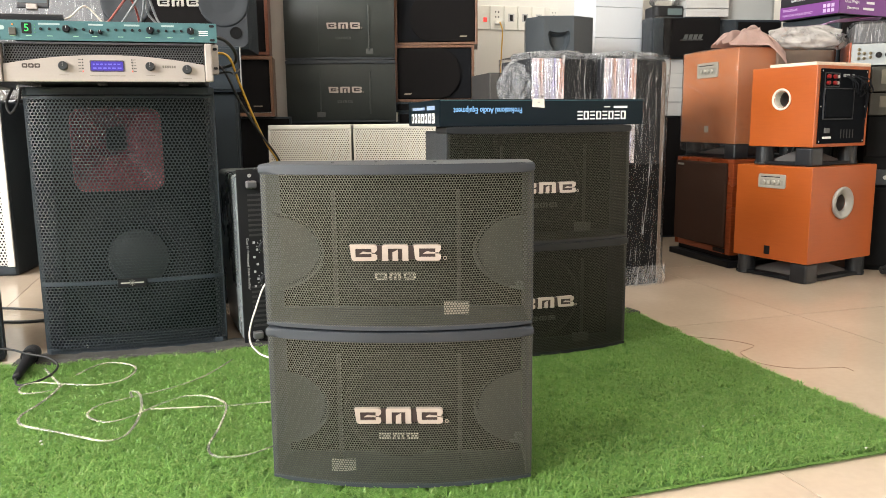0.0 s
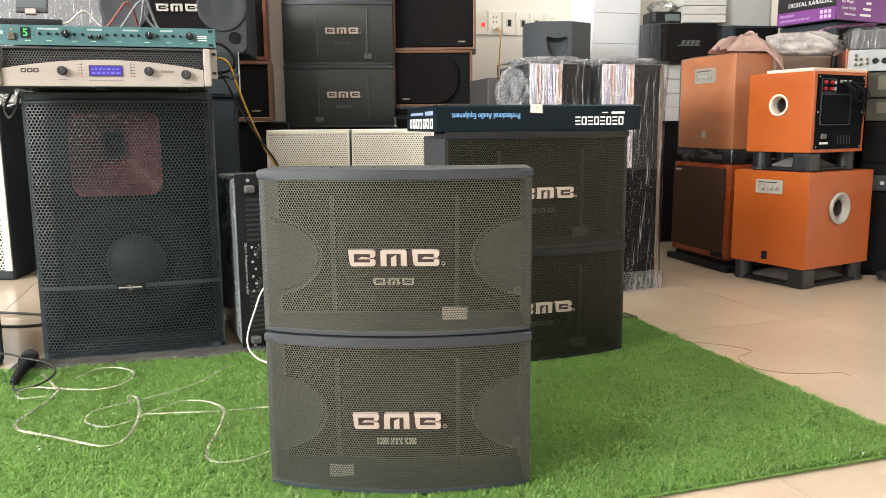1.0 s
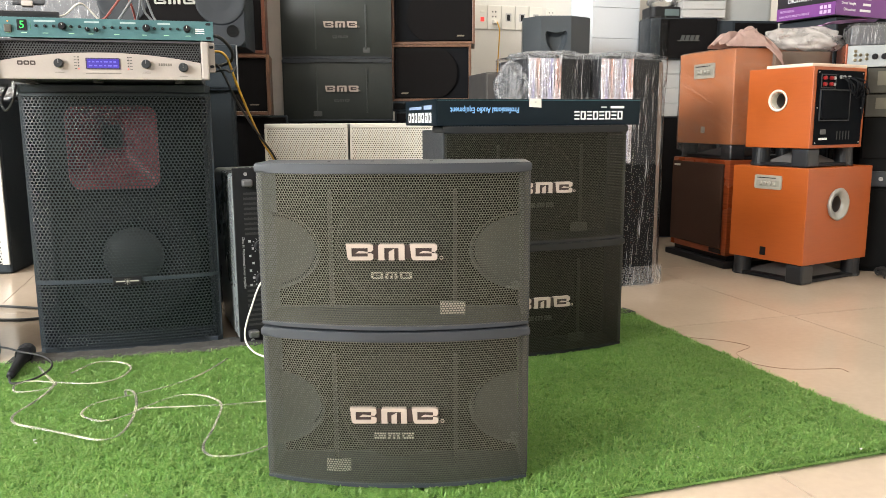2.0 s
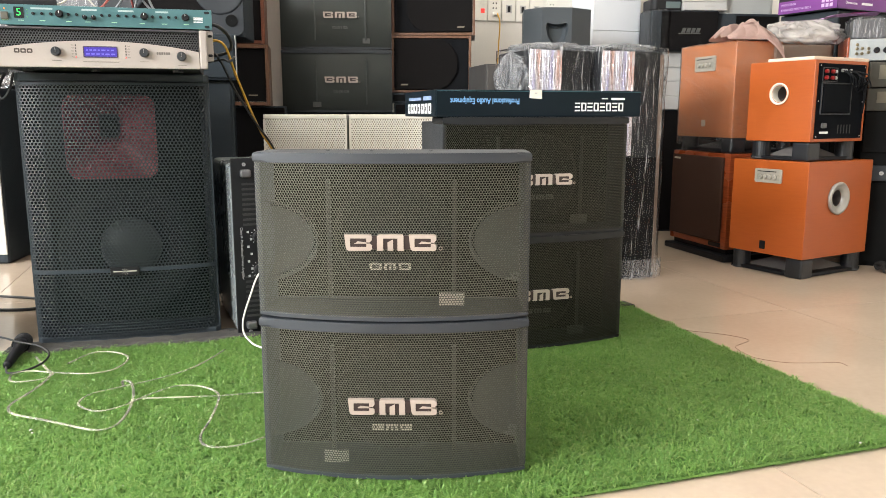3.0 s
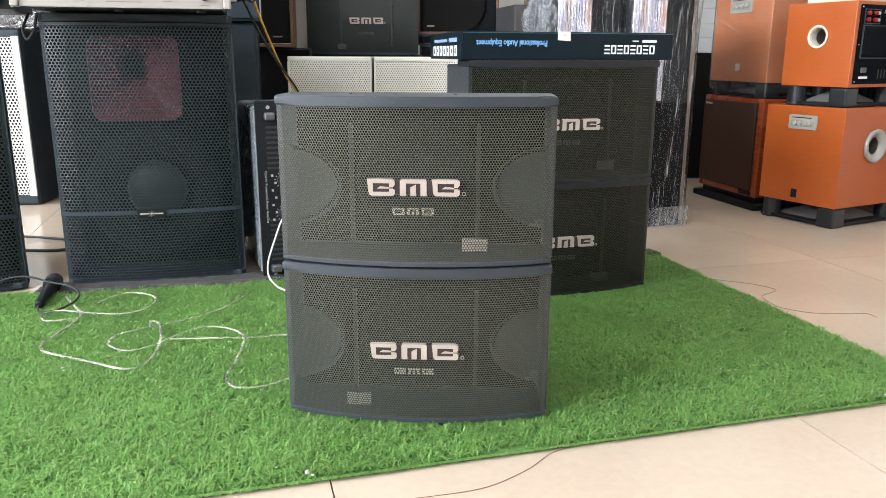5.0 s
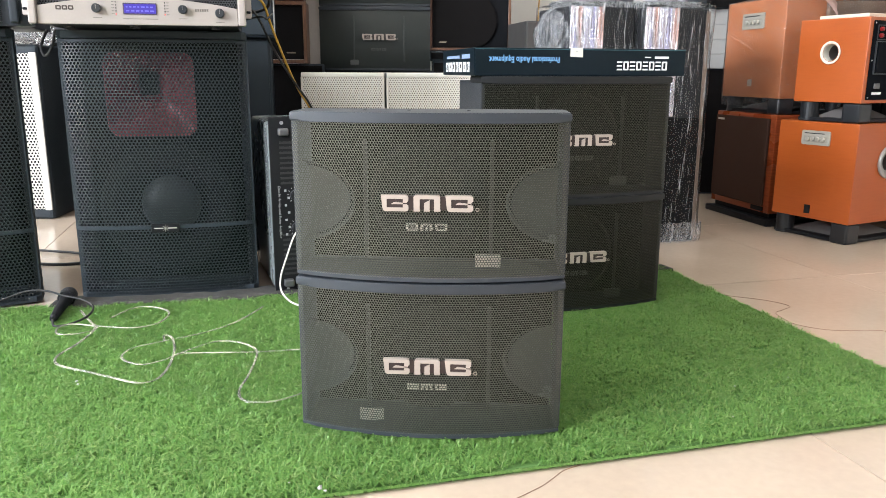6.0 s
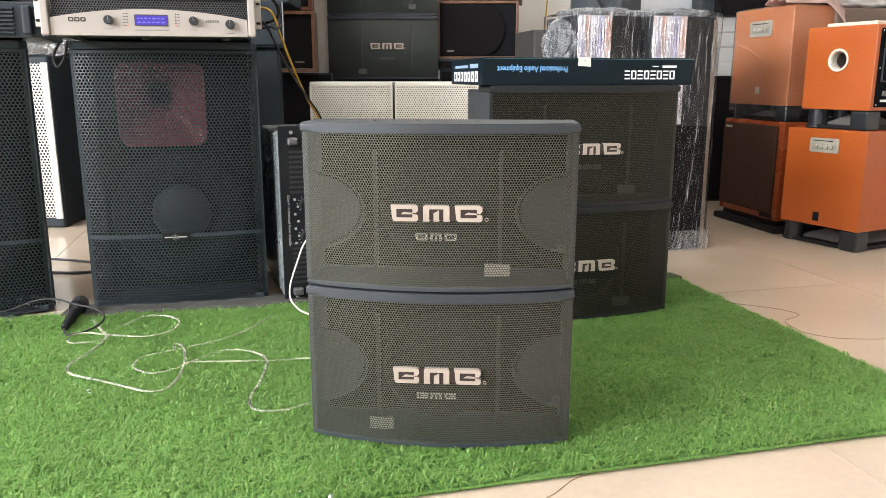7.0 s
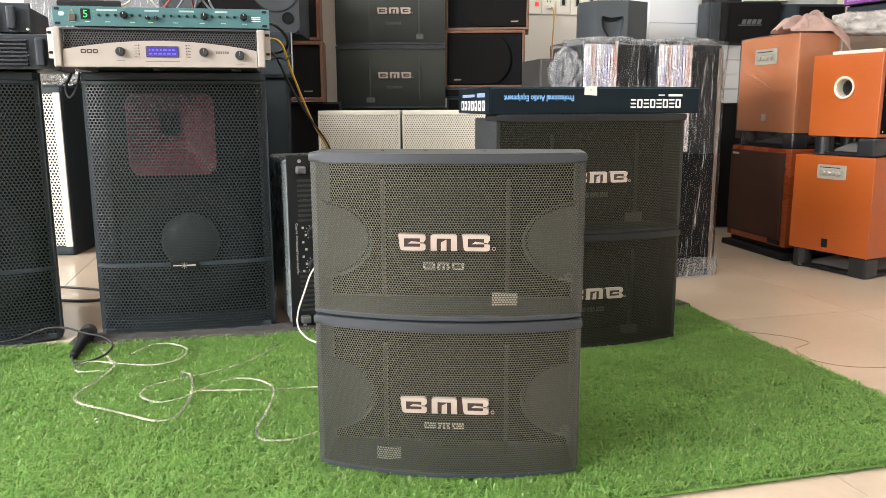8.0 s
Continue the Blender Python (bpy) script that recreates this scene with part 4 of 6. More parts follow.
for s in (-1, 1):
    o = [(s * 0.226, -0.006), (s * 0.226, 0.02), (s * 0.258, 0.02), (s * 0.258, 0.006), (s * 0.240, 0.002), (s * 0.236, -0.012)]
    bm = prism(o if s > 0 else o[::-1], 0.026, 0.098, 0.003)
    bm = box(min(s * 0.226, s * 0.244), max(s * 0.226, s * 0.244), -0.012, 0.02, 0.007, 0.098, 0.004, bm=bm)
    part("rack_ear", bm, AMPWHITE, amp, "cream rack handle")
    for z in (0.040, 0.086):
        part("rack_slot", plate(rounded(s * 0.251 - 0.005, s * 0.251 + 0.005, z - 0.003, z + 0.003, 0.0028), 0.0008, 0.004), BLACK, amp)
    part("foot", front_lathe([(0.012, 0.0), (0.012, 0.006), (0.001, 0.006)], 0, 0, 0, 14), RUBBER, amp, m=Matrix.Translation((s * 0.17, 0.05, 0.0)) @ Matrix.Rotation(radians(-90), 4, "X"))
    part("foot", front_lathe([(0.012, 0.0), (0.012, 0.006), (0.001, 0.006)], 0, 0, 0, 14), RUBBER, amp, m=Matrix.Translation((s * 0.17, 0.30, 0.0)) @ Matrix.Rotation(radians(-90), 4, "X"))
part("foot", front_lathe([(0.012, 0.0), (0.012, 0.006), (0.001, 0.006)], 0, 0, 0, 14), RUBBER, amp, m=Matrix.Translation((-0.02, 0.05, 0.0)) @ Matrix.Rotation(radians(-90), 4, "X"))
part("display_bezel", ring_outline(None, -0.0365, 0.0395, 0.0305, 0.0565, 0.0024, -0.0058, -0.004, 0.0022), mat("dark_violet_bezel", (0.05, 0.03, 0.09), 0.4), amp, "dark violet display frame")
lcd = part("display", plate(rounded(-0.034, 0.037, 0.033, 0.054, 0.002), -0.0052, -0.004), emit("blue_lcd", (0.060, 0.016, 0.80), 0.75), amp, "lit blue-violet display")
bm = None
for r, z in enumerate((0.0475, 0.0385)):
    x = -0.030
    while x < 0.030:
        wd = 0.004 + 0.006 * ((int(x * 9000) * 7 + r * 3) % 5) / 5
        bm = box(x, min(x + wd, 0.034), -0.0056, -0.0053, z - 0.0015, z + 0.0015, 0, bm=bm)
        x += wd + 0.0035
part("display_line", bm, emit("pale_lcd_print", (0.20, 0.16, 1.0), 1.0), lcd)
CAPTION = mat("brown_grey_print", (0.16, 0.14, 0.125), 0.5, var=0.02)
GREYKNOB = mat("grey_knob_plastic", (0.024, 0.026, 0.029), 0.4)
for x, z, r in ((-0.0945, 0.043, 0.0105), (0.0985, 0.043, 0.0105), (0.1835, 0.036, 0.011)):
    k = part("knob", front_lathe([(r, 0.0), (r, 0.010), (r * 0.85, 0.013), (0.001, 0.013)], x, -0.004, z, 24), GREYKNOB, amp, smooth=False)
    part("pointer", box(x - 0.0007, x + 0.0007, -0.0178, -0.0171, z + 0.002, z + r * 0.8, 0), mat("grey_mark", (0.22, 0.22, 0.22), 0.5), k)
    part("caption", box(x - 0.010, x + 0.010, -0.0045, -0.0041, z - 0.0212, z - 0.0200, 0), CAPTION, amp)
REDLED = emit("red_led", (1.0, 0.08, 0.05), 1.5)
for x0, cap in ((-0.0525, -1), (0.0575, 1)):
    for i in range(5):
        z = 0.031 + i * 0.0068
        part("indicator_lamp", front_lathe([(0.0016, 0.0), (0.0014, 0.001), (0.0003, 0.0012)], x0, -0.004, z, 10), REDLED if i == 0 else BLACK, amp)
        part("caption", box(x0 + cap * 0.0065 - 0.003, x0 + cap * 0.0065 + 0.003, -0.0045, -0.0041, z - 0.0006, z + 0.0006, 0), GREYKNOB, amp)
bm = None
for i in range(3):
    bm = ring_outline(bm, -0.184 + i * 0.0135, -0.172 + i * 0.0135, 0.0385, 0.0485, 0.0030, -0.0046, -0.004, 0.0025)
part("brand_mark", bm, mat("dark_brown_print", (0.05, 0.035, 0.03), 0.5), amp, "dark plain brand mark")
bm = None
for i in range(6):
    bm = box(0.1265 + i * 0.0053, 0.1305 + i * 0.0053, -0.0046, -0.0041, 0.0395, 0.0455, 0, bm=bm)
part("type_mark", bm, CAPTION, amp)
part("caption", box(-0.038, 0.041, -0.0045, -0.0041, 0.0198, 0.0212, 0), CAPTION, amp)

proc = thing("effects_processor", STAGE @ pose(-0.0005, -0.12, 0.8005), "teal rack effects processor with green digit on the amplifier", "processor")
part("case", box(-0.215, 0.215, 0.004, 0.20, 0.004, 0.044, 0.002), mat("teal_steel_case", (0.05, 0.12, 0.12), 0.45, metal=0.4), proc)
part("front_panel", box(-0.2495, 0.2495, 0.0, 0.0035, 0.001, 0.0465, 0.001), TEAL, proc, "teal anodised front panel")
for s in (-1, 1):
    for z in (0.007, 0.040):
        part("rack_slot", plate(rounded(s * 0.238 - 0.006, s * 0.238 + 0.006, z - 0.003, z + 0.003, 0.0028), -0.0006, 0.0), BLACK, proc)
part("power_switch", box(-0.213, -0.197, -0.006, -0.0002, 0.012, 0.029, 0.002), mat("dark_olive_switch", (0.07, 0.065, 0.05), 0.4), proc)
part("power_lamp", front_lathe([(0.002, 0), (0.0016, 0.0012), (0.0004, 0.0014)], -0.205, -0.0002, 0.0365, 10), emit("orange_led", (1.0, 0.35, 0.05), 1.5), proc)
dsp = part("digit_display", plate(rounded(-0.186, -0.165, 0.016, 0.041, 0.002), -0.0012, 0.0), BLACK, proc, "black window with a lit green digit")
text("digit", "5", 0.024, emit("green_led", (0.0, 1.0, 0.16), 1.5), dsp, facing(-0.1755, -0.0016, 0.0285))
for i in range(3):
    part("indicator_lamp", front_lathe([(0.0013, 0), (0.001, 0.001), (0.0003, 0.0012)], -0.158, -0.0002, 0.019 + i * 0.008, 8), emit("green_led_dim", (0.1, 0.7, 0.15), 0.5), proc)
for x in (-0.1455, -0.127, -0.1085, -0.071, -0.053, 0.001, 0.0185, 0.037, 0.055, 0.072, 0.114, 0.132, 0.150, 0.167):
    part("push_button", front_lathe([(0.0033, 0), (0.0033, 0.003), (0.0005, 0.0034)], x, -0.0002, 0.027, 12), BLACK, proc)
for x, z, r in ((-0.0895, 0.0275, 0.0085), (0.0955, 0.0275, 0.0085), (0.1885, 0.0275, 0.0085), (-0.036, 0.0215, 0.005), (-0.0165, 0.0215, 0.005)):
    k = part("knob", front_lathe([(r, 0), (r, 0.009), (r * 0.8, 0.012), (0.0005, 0.012)], x, -0.0002, z, 20), BLACK, proc)
    part("pointer", box(x - 0.0005, x + 0.0005, -0.0127, -0.0122, z + 0.001, z + r * 0.75, 0), PRINTWHITE, k)
for a, b in ((-0.150, -0.104), (-0.042, -0.009), (0.037, 0.072), (0.121, 0.150)):
    part("label_strip", box(a, b, -0.0004, -0.0001, 0.0365, 0.0405, 0), mat("pale_grey_print", (0.34, 0.43, 0.43), 0.5), proc)
for x in (-0.205, -0.172, -0.127, -0.071, -0.03, 0.028, 0.09, 0.14, 0.19):
    part("caption", box(x - 0.006, x + 0.006, -0.0004, -0.0001, 0.0105, 0.012, 0), mat("pale_green_print", (0.35, 0.62, 0.40), 0.5), proc)
bm = None
for z in (0.0275, 0.0235, 0.018):
    bm = box(0.207, 0.2285, -0.0004, -0.0001, z - 0.0012, z + 0.0012, 0, bm=bm)
part("type_mark", bm, PRINTWHITE, proc)
part("brand_mark", plate(rounded(-0.236, -0.222, 0.024, 0.034, 0.005), -0.0004, 0.0), mat("pale_grey_print", (0, 0, 0)), proc)

# ---- things on and behind the processor ----
pad = thing("phone", STAGE @ pose(-0.188, -0.02, 0.848), "phone with a pale blue screen propped on a black stand", "phone")
part("stand", prism([(-0.075, 0), (0.075, 0), (0.05, 0.10), (-0.05, 0.10)], 0.0, 0.026, 0.006), BLACK, pad)
part("body", moved(box(-0.040, 0.035, 0, 0.009, 0.0, 0.14, 0.004), pose(0, 0.04, 0.046, -15)), mat("graphite_phone_case", (0.05, 0.05, 0.055), 0.35), pad)
part("screen", moved(box(-0.036, 0.031, -0.0008, -0.0002, 0.012, 0.134, 0), pose(0, 0.04, 0.046, -15)), emit("pale_blue_screen", (0.34, 0.48, 0.54), 0.35), pad)
part("plug", moved(box(-0.015, 0.010, -0.004, 0.008, -0.004, 0.010, 0.002), pose(0, 0.035, 0.044, -15)), AMPWHITE, pad)


def cable(name, pts, r, material, label, category="cable"):
    t = thing(name, Matrix.Translation(pts[0]), label, category)
    o = Vector(pts[0])
    part("sheath", tube([Vector(p) - o for p in pts], r), material, t, smooth=True)
    return t


def stage_pts(pts):
    return [tuple(STAGE @ Vector(p)) for p in pts]


WHITECORD = mat("white_cable_sheath", (0.70, 0.66, 0.60), 0.45)
REDCORD = mat("red_cable_sheath", (0.26, 0.06, 0.05), 0.45)
GREYCORD = mat("grey_cable_sheath", (0.22, 0.22, 0.23), 0.45)
YELLOWCORD = mat("yellow_cable_sheath", (0.62, 0.34, 0.04), 0.45)
cable("audio_cable", stage_pts([(-0.19, 0.0, 0.872), (-0.15, -0.01, 0.862), (-0.11, 0.02, 0.870), (-0.075, 0.06, 0.905), (-0.03, 0.08, 0.861), (0.02, 0.1, 0.853)]), 0.0025, WHITECORD, "thin white charging cable looped over the processor")
cable("audio_cable", stage_pts([(-0.09, 0.06, 0.851), (-0.06, 0.03, 0.858), (-0.02, 0.02, 0.862), (0.005, 0.05, 0.90), (0.03, 0.06, 0.93), (0.045, 0.08, 0.90), (0.05, 0.12, 0.852)]), 0.003, REDCORD, "red audio cable looped on the processor")
cable("audio_cable", stage_pts([(-0.10, 0.10, 0.851), (-0.05, 0.05, 0.854), (0.0, 0.06, 0.856), (0.06, 0.07, 0.935), (0.075, 0.09, 0.89), (0.11, 0.10, 0.853)]), 0.003, GREYCORD, "grey audio cable looped on the processor")
cable("audio_cable", stage_pts([(0.04, 0.13, 0.852), (0.06, 0.08, 0.89), (0.075, 0.06, 0.94), (0.10, 0.09, 0.87), (0.14, 0.06, 0.857), (0.17, 0.09, 0.852)]), 0.003, GREYCORD, "grey audio cable looped on the processor")
cable("mains_cable", stage_pts([(0.21, 0.05, 0.825), (0.255, -0.03, 0.822), (0.285, 0.0, 0.80), (0.293, 0.04, 0.775), (0.275, 0.10, 0.762), (0.23, 0.22, 0.76)]), 0.0045, RUBBER, "black power cord hanging beside the amplifier")
cable("mains_cable", stage_pts([(0.22, 0.24, 0.745), (0.27, 0.05, 0.742), (0.285, 0.02, 0.735), (0.30, 0.06, 0.75)]), 0.003, RUBBER, "thin black cord beside the amplifier")
cable("speaker_cable", [(-0.70, 2.22, 0.75), (-0.64, 2.12, 0.785), (-0.600, 2.085, 0.792), (-0.572, 2.08, 0.775), (-0.560, 2.12, 0.71), (-0.557, 2.25, 0.618), (-0.559, 2.40, 0.54), (-0.549, 2.50, 0.481), (-0.54, 2.53, 0.40)], 0.0034, YELLOWCORD, "yellow cable hanging down from the amplifier")
cable("speaker_cable", [(-0.72, 2.22, 0.74), (-0.65, 2.12, 0.772), (-0.612, 2.10, 0.762), (-0.590, 2.10, 0.735), (-0.570, 2.15, 0.665), (-0.558, 2.30, 0.581), (-0.539, 2.48, 0.486), (-0.53, 2.52, 0.40)], 0.0033, RUBBER, "black cable hanging down from the amplifier")

cable("mains_cable", stage_pts([(-0.262, 0.06, 0.700), (-0.272, 0.03, 0.660), (-0.262, 0.02, 0.636), (-0.246, 0.03, 0.660), (-0.243, 0.06, 0.700)]), 0.0035, RUBBER, "black cord loop hanging beside the stage loudspeaker")

# ---- black boxes behind the stage loudspeakers ----


def plain_cabinet(name, m, w, d, h, label, category="loudspeaker", material=None, front=None, group=""):
    """A veneered or painted cabinet with a recessed cloth front."""
    t = thing(name, m, label, category, group)
    part("cabinet", box(-w / 2, w / 2, 0.006, d, 0, h, 0.004), material or DARKBOX, t)
    part("front_board", box(-w / 2 + 0.008, w / 2 - 0.008, 0.0, 0.0055, 0.008, h - 0.008, 0.002), front or CLOTH_BLACK, t)
    return t


plain_cabinet("black_cabinet", pose(-0.897, 2.46, 0, 0, 0, 14), 0.46, 0.42, 0.705, "tall blue-black wooden loudspeaker cabinet behind the stage loudspeaker", material=NAVYBOX, front=NAVYBOX)
t = plain_cabinet("black_cabinet", pose(-0.876, 2.44, 0.705, 0, 0, 14), 0.46, 0.36, 0.145, "low blue-black box on the tall cabinet", "box", material=NAVYBOX, front=NAVYBOX)
part("corner_strip", box(0.2275, 0.2315, -0.003, 0.006, 0.004, 0.141, 0.001), mat("dull_grey_strip", (0.30, 0.30, 0.29), 0.4, metal=0.5), t)
HORNPLASTIC = mat("dark_grey_horn_plastic", (0.019, 0.022, 0.026), 0.5, spec=0.3)
kt = thing("karaoke_speaker", pose(-0.895, 2.62, 0.855, 0, 0, 6), "large black karaoke loudspeaker with grey horn rims", "loudspeaker")
part("cabinet_body", box(-0.235, 0.235, 0.014, 0.26, 0, 0.30, 0.006), DARKBOX, kt)
part("front_cloth", box(-0.12, 0.12, 0.004, 0.0135, 0.012, 0.288, 0.004), CLOTH_BLACK, kt)
for s in (-1, 1):
    bm = plate(rounded(min(s * 0.122, s * 0.234), max(s * 0.122, s * 0.234), 0.004, 0.296, 0.02), 0.004, 0.0138, 0.003)
    part("corner_moulding", bm, HORNPLASTIC, kt)
    part("horn", front_lathe([(0.084, 0.0), (0.083, 0.002), (0.078, 0.0025), (0.066, 0.0012), (0.045, -0.0002), (0.02, -0.0014), (0.001, -0.002)], s * 0.158, 0.0035, 0.155, 36), HORNPLASTIC, kt, smooth=True)
    part("port", front_lathe([(0.019, 0.0), (0.020, 0.003), (0.014, 0.002), (0.001, 0.0018)], s * 0.195, 0.0035, 0.052, 20), BAFFLE, kt)
part("emblem", moved(emblem_shapes(0.135, 0.024, -0.001, 0.004), pose(0.01, 0, 0.150)), mat("dim_silver_emblem", (0.36, 0.34, 0.31), 0.4, metal=0.2), kt, "champagne metal brand emblem")

# wrapped cabinet further left
plain_cabinet("black_stand", pose(-1.56, 3.26, 0, 0, 0, 8), 0.50, 0.38, 0.72, "black cabinet carrying the film-wrapped box", "cabinet")
wrapbox = thing("wrapped_box", pose(-1.62, 3.27, 0.72, 0, 0, 8), "grey box wrapped in creased clear plastic film", "box")
part("cabinet", box(-0.36, 0.36, 0.0, 0.4, 0, 0.60, 0.006), mat("mid_grey_board", (0.10, 0.10, 0.105), 0.5, var=0.15), wrapbox)
FILM_STREAK = film("creased_stretch_film", 0.66, 0.12, (0.95, 0.95, 0.97), (95, 95, 2.6), 0.56, 0.74, 0.015, (0.05, 0.04, 0), 1.15)
part("stretch_film", crinkled_wrap(-0.36, 0.36, 0.0, 0.4, 0.02, 0.602, 0.012, 11, nz=40, nu=200, freq=(30, 5)), FILM_STREAK, wrapbox, "creased clear film", smooth=True).visible_shadow = False

# rack units on the second stage loudspeaker
STAGE2 = pose(-1.350, 1.772, 0.0, 0, 0, 24)
for zz, hh, xo, yo in ((0.7005, 0.088, 0.055, -0.03), (0.789, 0.075, -0.005, 0.0)):
    t = thing("rack_amplifier", STAGE2 @ pose(xo, yo, zz, 0, 0, -4), "black rack amplifier with ribbed front on the stage loudspeaker", "amplifier", "black rack amplifiers")
    part("case", box(-0.215, 0.215, 0.012, 0.34, 0.004, hh, 0.002), BLACK, t)
    part("front_panel", box(-0.235, 0.235, 0.002, 0.011, 0.003, hh - 0.001, 0.003), mat("dark_blue_grey_panel", (0.032, 0.038, 0.046), 0.4, metal=0.3), t)
    for i in range(7):
        z = 0.012 + i * (hh - 0.022) / 7
        part("fin", box(-0.15, 0.165, -0.008, 0.0018, z, z + (hh - 0.022) / 7 * 0.5, 0.001), mat("dark_blue_grey_panel", (0, 0, 0)), t)
    for s in (-1, 1):
        part("handle", box(min(s * 0.185, s * 0.205), max(s * 0.185, s * 0.205), -0.022, 0.0018, 0.010, hh - 0.01, 0.006, 3), mat("dark_blue_grey_panel", (0, 0, 0)), t)
    for s in (-1, 1):
        part("screw", front_lathe([(0.004, 0), (0.0035, 0.0015), (0.0005, 0.002)], s * 0.226, 0.002, 0.012, 10), STEEL, t)

# white perforated tower
wt = thing("tower_speaker", pose(-1.905, 3.0, 0, 0, 0, 6), "tower loudspeaker with cream perforated front and black rounded base", "loudspeaker")
part("cabinet", box(-0.165, 0.165, 0.008, 0.30, 0.0, 0.70, 0.02, 3), DARKBOX, wt)
part("front_backing", box(-0.15, 0.15, 0.003, 0.0075, 0.045, 0.665, 0), BAFFLE, wt)
part("front_grille", hexgrille("front_grille", 0.275, 0.63, 0.0135, 0.0046), TOWERSTEEL, wt, "cream perforated steel", pose(0, 0.0005, 0.355))
for s in (-1, 1):
    part("front_rail", box(min(s * 0.132, s * 0.161), max(s * 0.132, s * 0.161), -0.002, 0.0075, 0.04, 0.67, 0.003), TOWERSTEEL, wt)
bag = thing("plastic_bag", pose(-1.84, 3.08, 0.702), "crumpled clear plastic bag on the tower loudspeaker", "bag")


def crumple(rx, ry, rz, seed, amp=0.35, subdiv=4, freq=2.4, crease=0.0, folds=0.0):
    """A crumpled soft form resting on its base."""
    bm = bmesh.new()
    bmesh.ops.create_icosphere(bm, subdivisions=subdiv, radius=1)
    for v in bm.verts:
        n = noise.noise(v.co * freq + Vector((seed, 0, 0))) + 0.6 * noise.noise(v.co * freq * 2.7 + Vector((0, seed, 0)))
        if crease:
            n -= crease * abs(noise.noise(v.co * freq * 1.9 + Vector((seed, seed, 0)))) + crease * 0.6 * abs(noise.noise(v.co * freq * 4.1 + Vector((0, 3, seed))))
        k = 1 + amp * n
        if folds:
            k += folds * math.sin(13 * (0.8 * v.co.x + 0.55 * v.co.z) + 5 * noise.noise(v.co * 1.6 + Vector((0, seed, 2)))) * (0.5 + 0.5 * noise.noise(v.co * 1.3))
            k += folds * 0.6 * math.sin(19 * (0.6 * v.co.y - 0.7 * v.co.x + 0.3 * v.co.z) + 5 * noise.noise(v.co * 2.1))
        v.co = Vector((v.co.x * rx * k, v.co.y * ry * k, max(v.co.z * rz * k + rz * 0.8, 0.0)))
    return bm


part("film", crumple(0.14, 0.12, 0.06, 2.0, 0.5), film("milky_plastic_bag", 0.45, 0.2, (0.9, 0.9, 0.88), (18, 18, 18)), bag, smooth=True)

# power amplifier standing on its side by the grass mat
sa = thing("power_amplifier", pose(-0.5435, 1.985, 0.0, 0, 0, 23), "black power amplifier standing upright on its side", "amplifier")
# black case: base colour lifted to mid grey for its window sheen
part("case", box(-0.006, 0.130, 0.010, 0.385, 0.014, 0.468, 0.016, 4), mat("sheen_lifted_black_steel", (0.22, 0.24, 0.245), 0.28, metal=0.2, var=0.15), sa)
fp = part("front_panel", box(-0.004, 0.132, 0.0, 0.009, 0.0, 0.484, 0.002), BLACK, sa, "black front panel with vents and dials")
for z0 in (0.055, 0.305):
    for i in range(9):
        for c in range(2):
            part("vent_slot", box(0.022 + c * 0.05, 0.066 + c * 0.05, -0.0008, 0.0002, z0 + i * 0.0135, z0 + i * 0.0135 + 0.006, 0), RUBBER, fp)
for z in (0.035, 0.445):
    part("handle", box(0.018, 0.045, -0.025, -0.0002, z - 0.010, z + 0.010, 0.006, 3), mat("satin_grey_metal", (0.16, 0.16, 0.165), 0.35, metal=0.6), fp)
    part("rack_hole", front_lathe([(0.005, 0), (0.0045, 0.001), (0.0005, 0.0008)], 0.03, -0.0002, 0.468 if z > 0.2 else 0.014, 12), STEEL, fp)
for z in (0.185, 0.275):
    k = part("dial_knob", front_lathe([(0.015, 0), (0.015, 0.012), (0.012, 0.016), (0.0005, 0.016)], 0.060, -0.0004, z, 24), BLACK, fp)
    part("pointer", box(0.058, 0.062, -0.0168, -0.0165, z, z + 0.012, 0), PRINTGREY, k)
    bm = None
    for a in range(11):
        an = radians(-140 + 28 * a)
        bm = join(bm, moved(box(-0.0008, 0.0008, -0.001, -0.0002, 0.018, 0.022, 0), Matrix.Translation((0.060, 0, z)) @ Matrix.Rotation(an, 4, "Y")))
    part("dial_tick", bm, PRINTGREY, fp)
bm = None
for i in range(7):
    bm = box(0.030 + (i % 2) * 0.008, 0.036 + (i % 2) * 0.008, -0.001, -0.0002, 0.165 + i * 0.02, 0.171 + i * 0.02, 0, bm=bm)
part("caption", bm, PRINTGREY, fp)
text("panel_text", "Class H  Professional Power Amplifier", 0.0092, PRINTGREY, fp, facing(0.0165, -0.0006, 0.230, -90))
cable("speaker_cable", [(-0.452, 1.945, 0.21), (-0.469, 1.90, 0.186), (-0.483, 1.88, 0.143), (-0.498, 1.86, 0.089), (-0.497, 1.85, 0.054), (-0.476, 1.83, 0.035), (-0.445, 1.80, 0.030), (-0.36, 1.74, 0.026)], 0.0024, WHITECORD, "white speaker cable dropping from the upright amplifier")

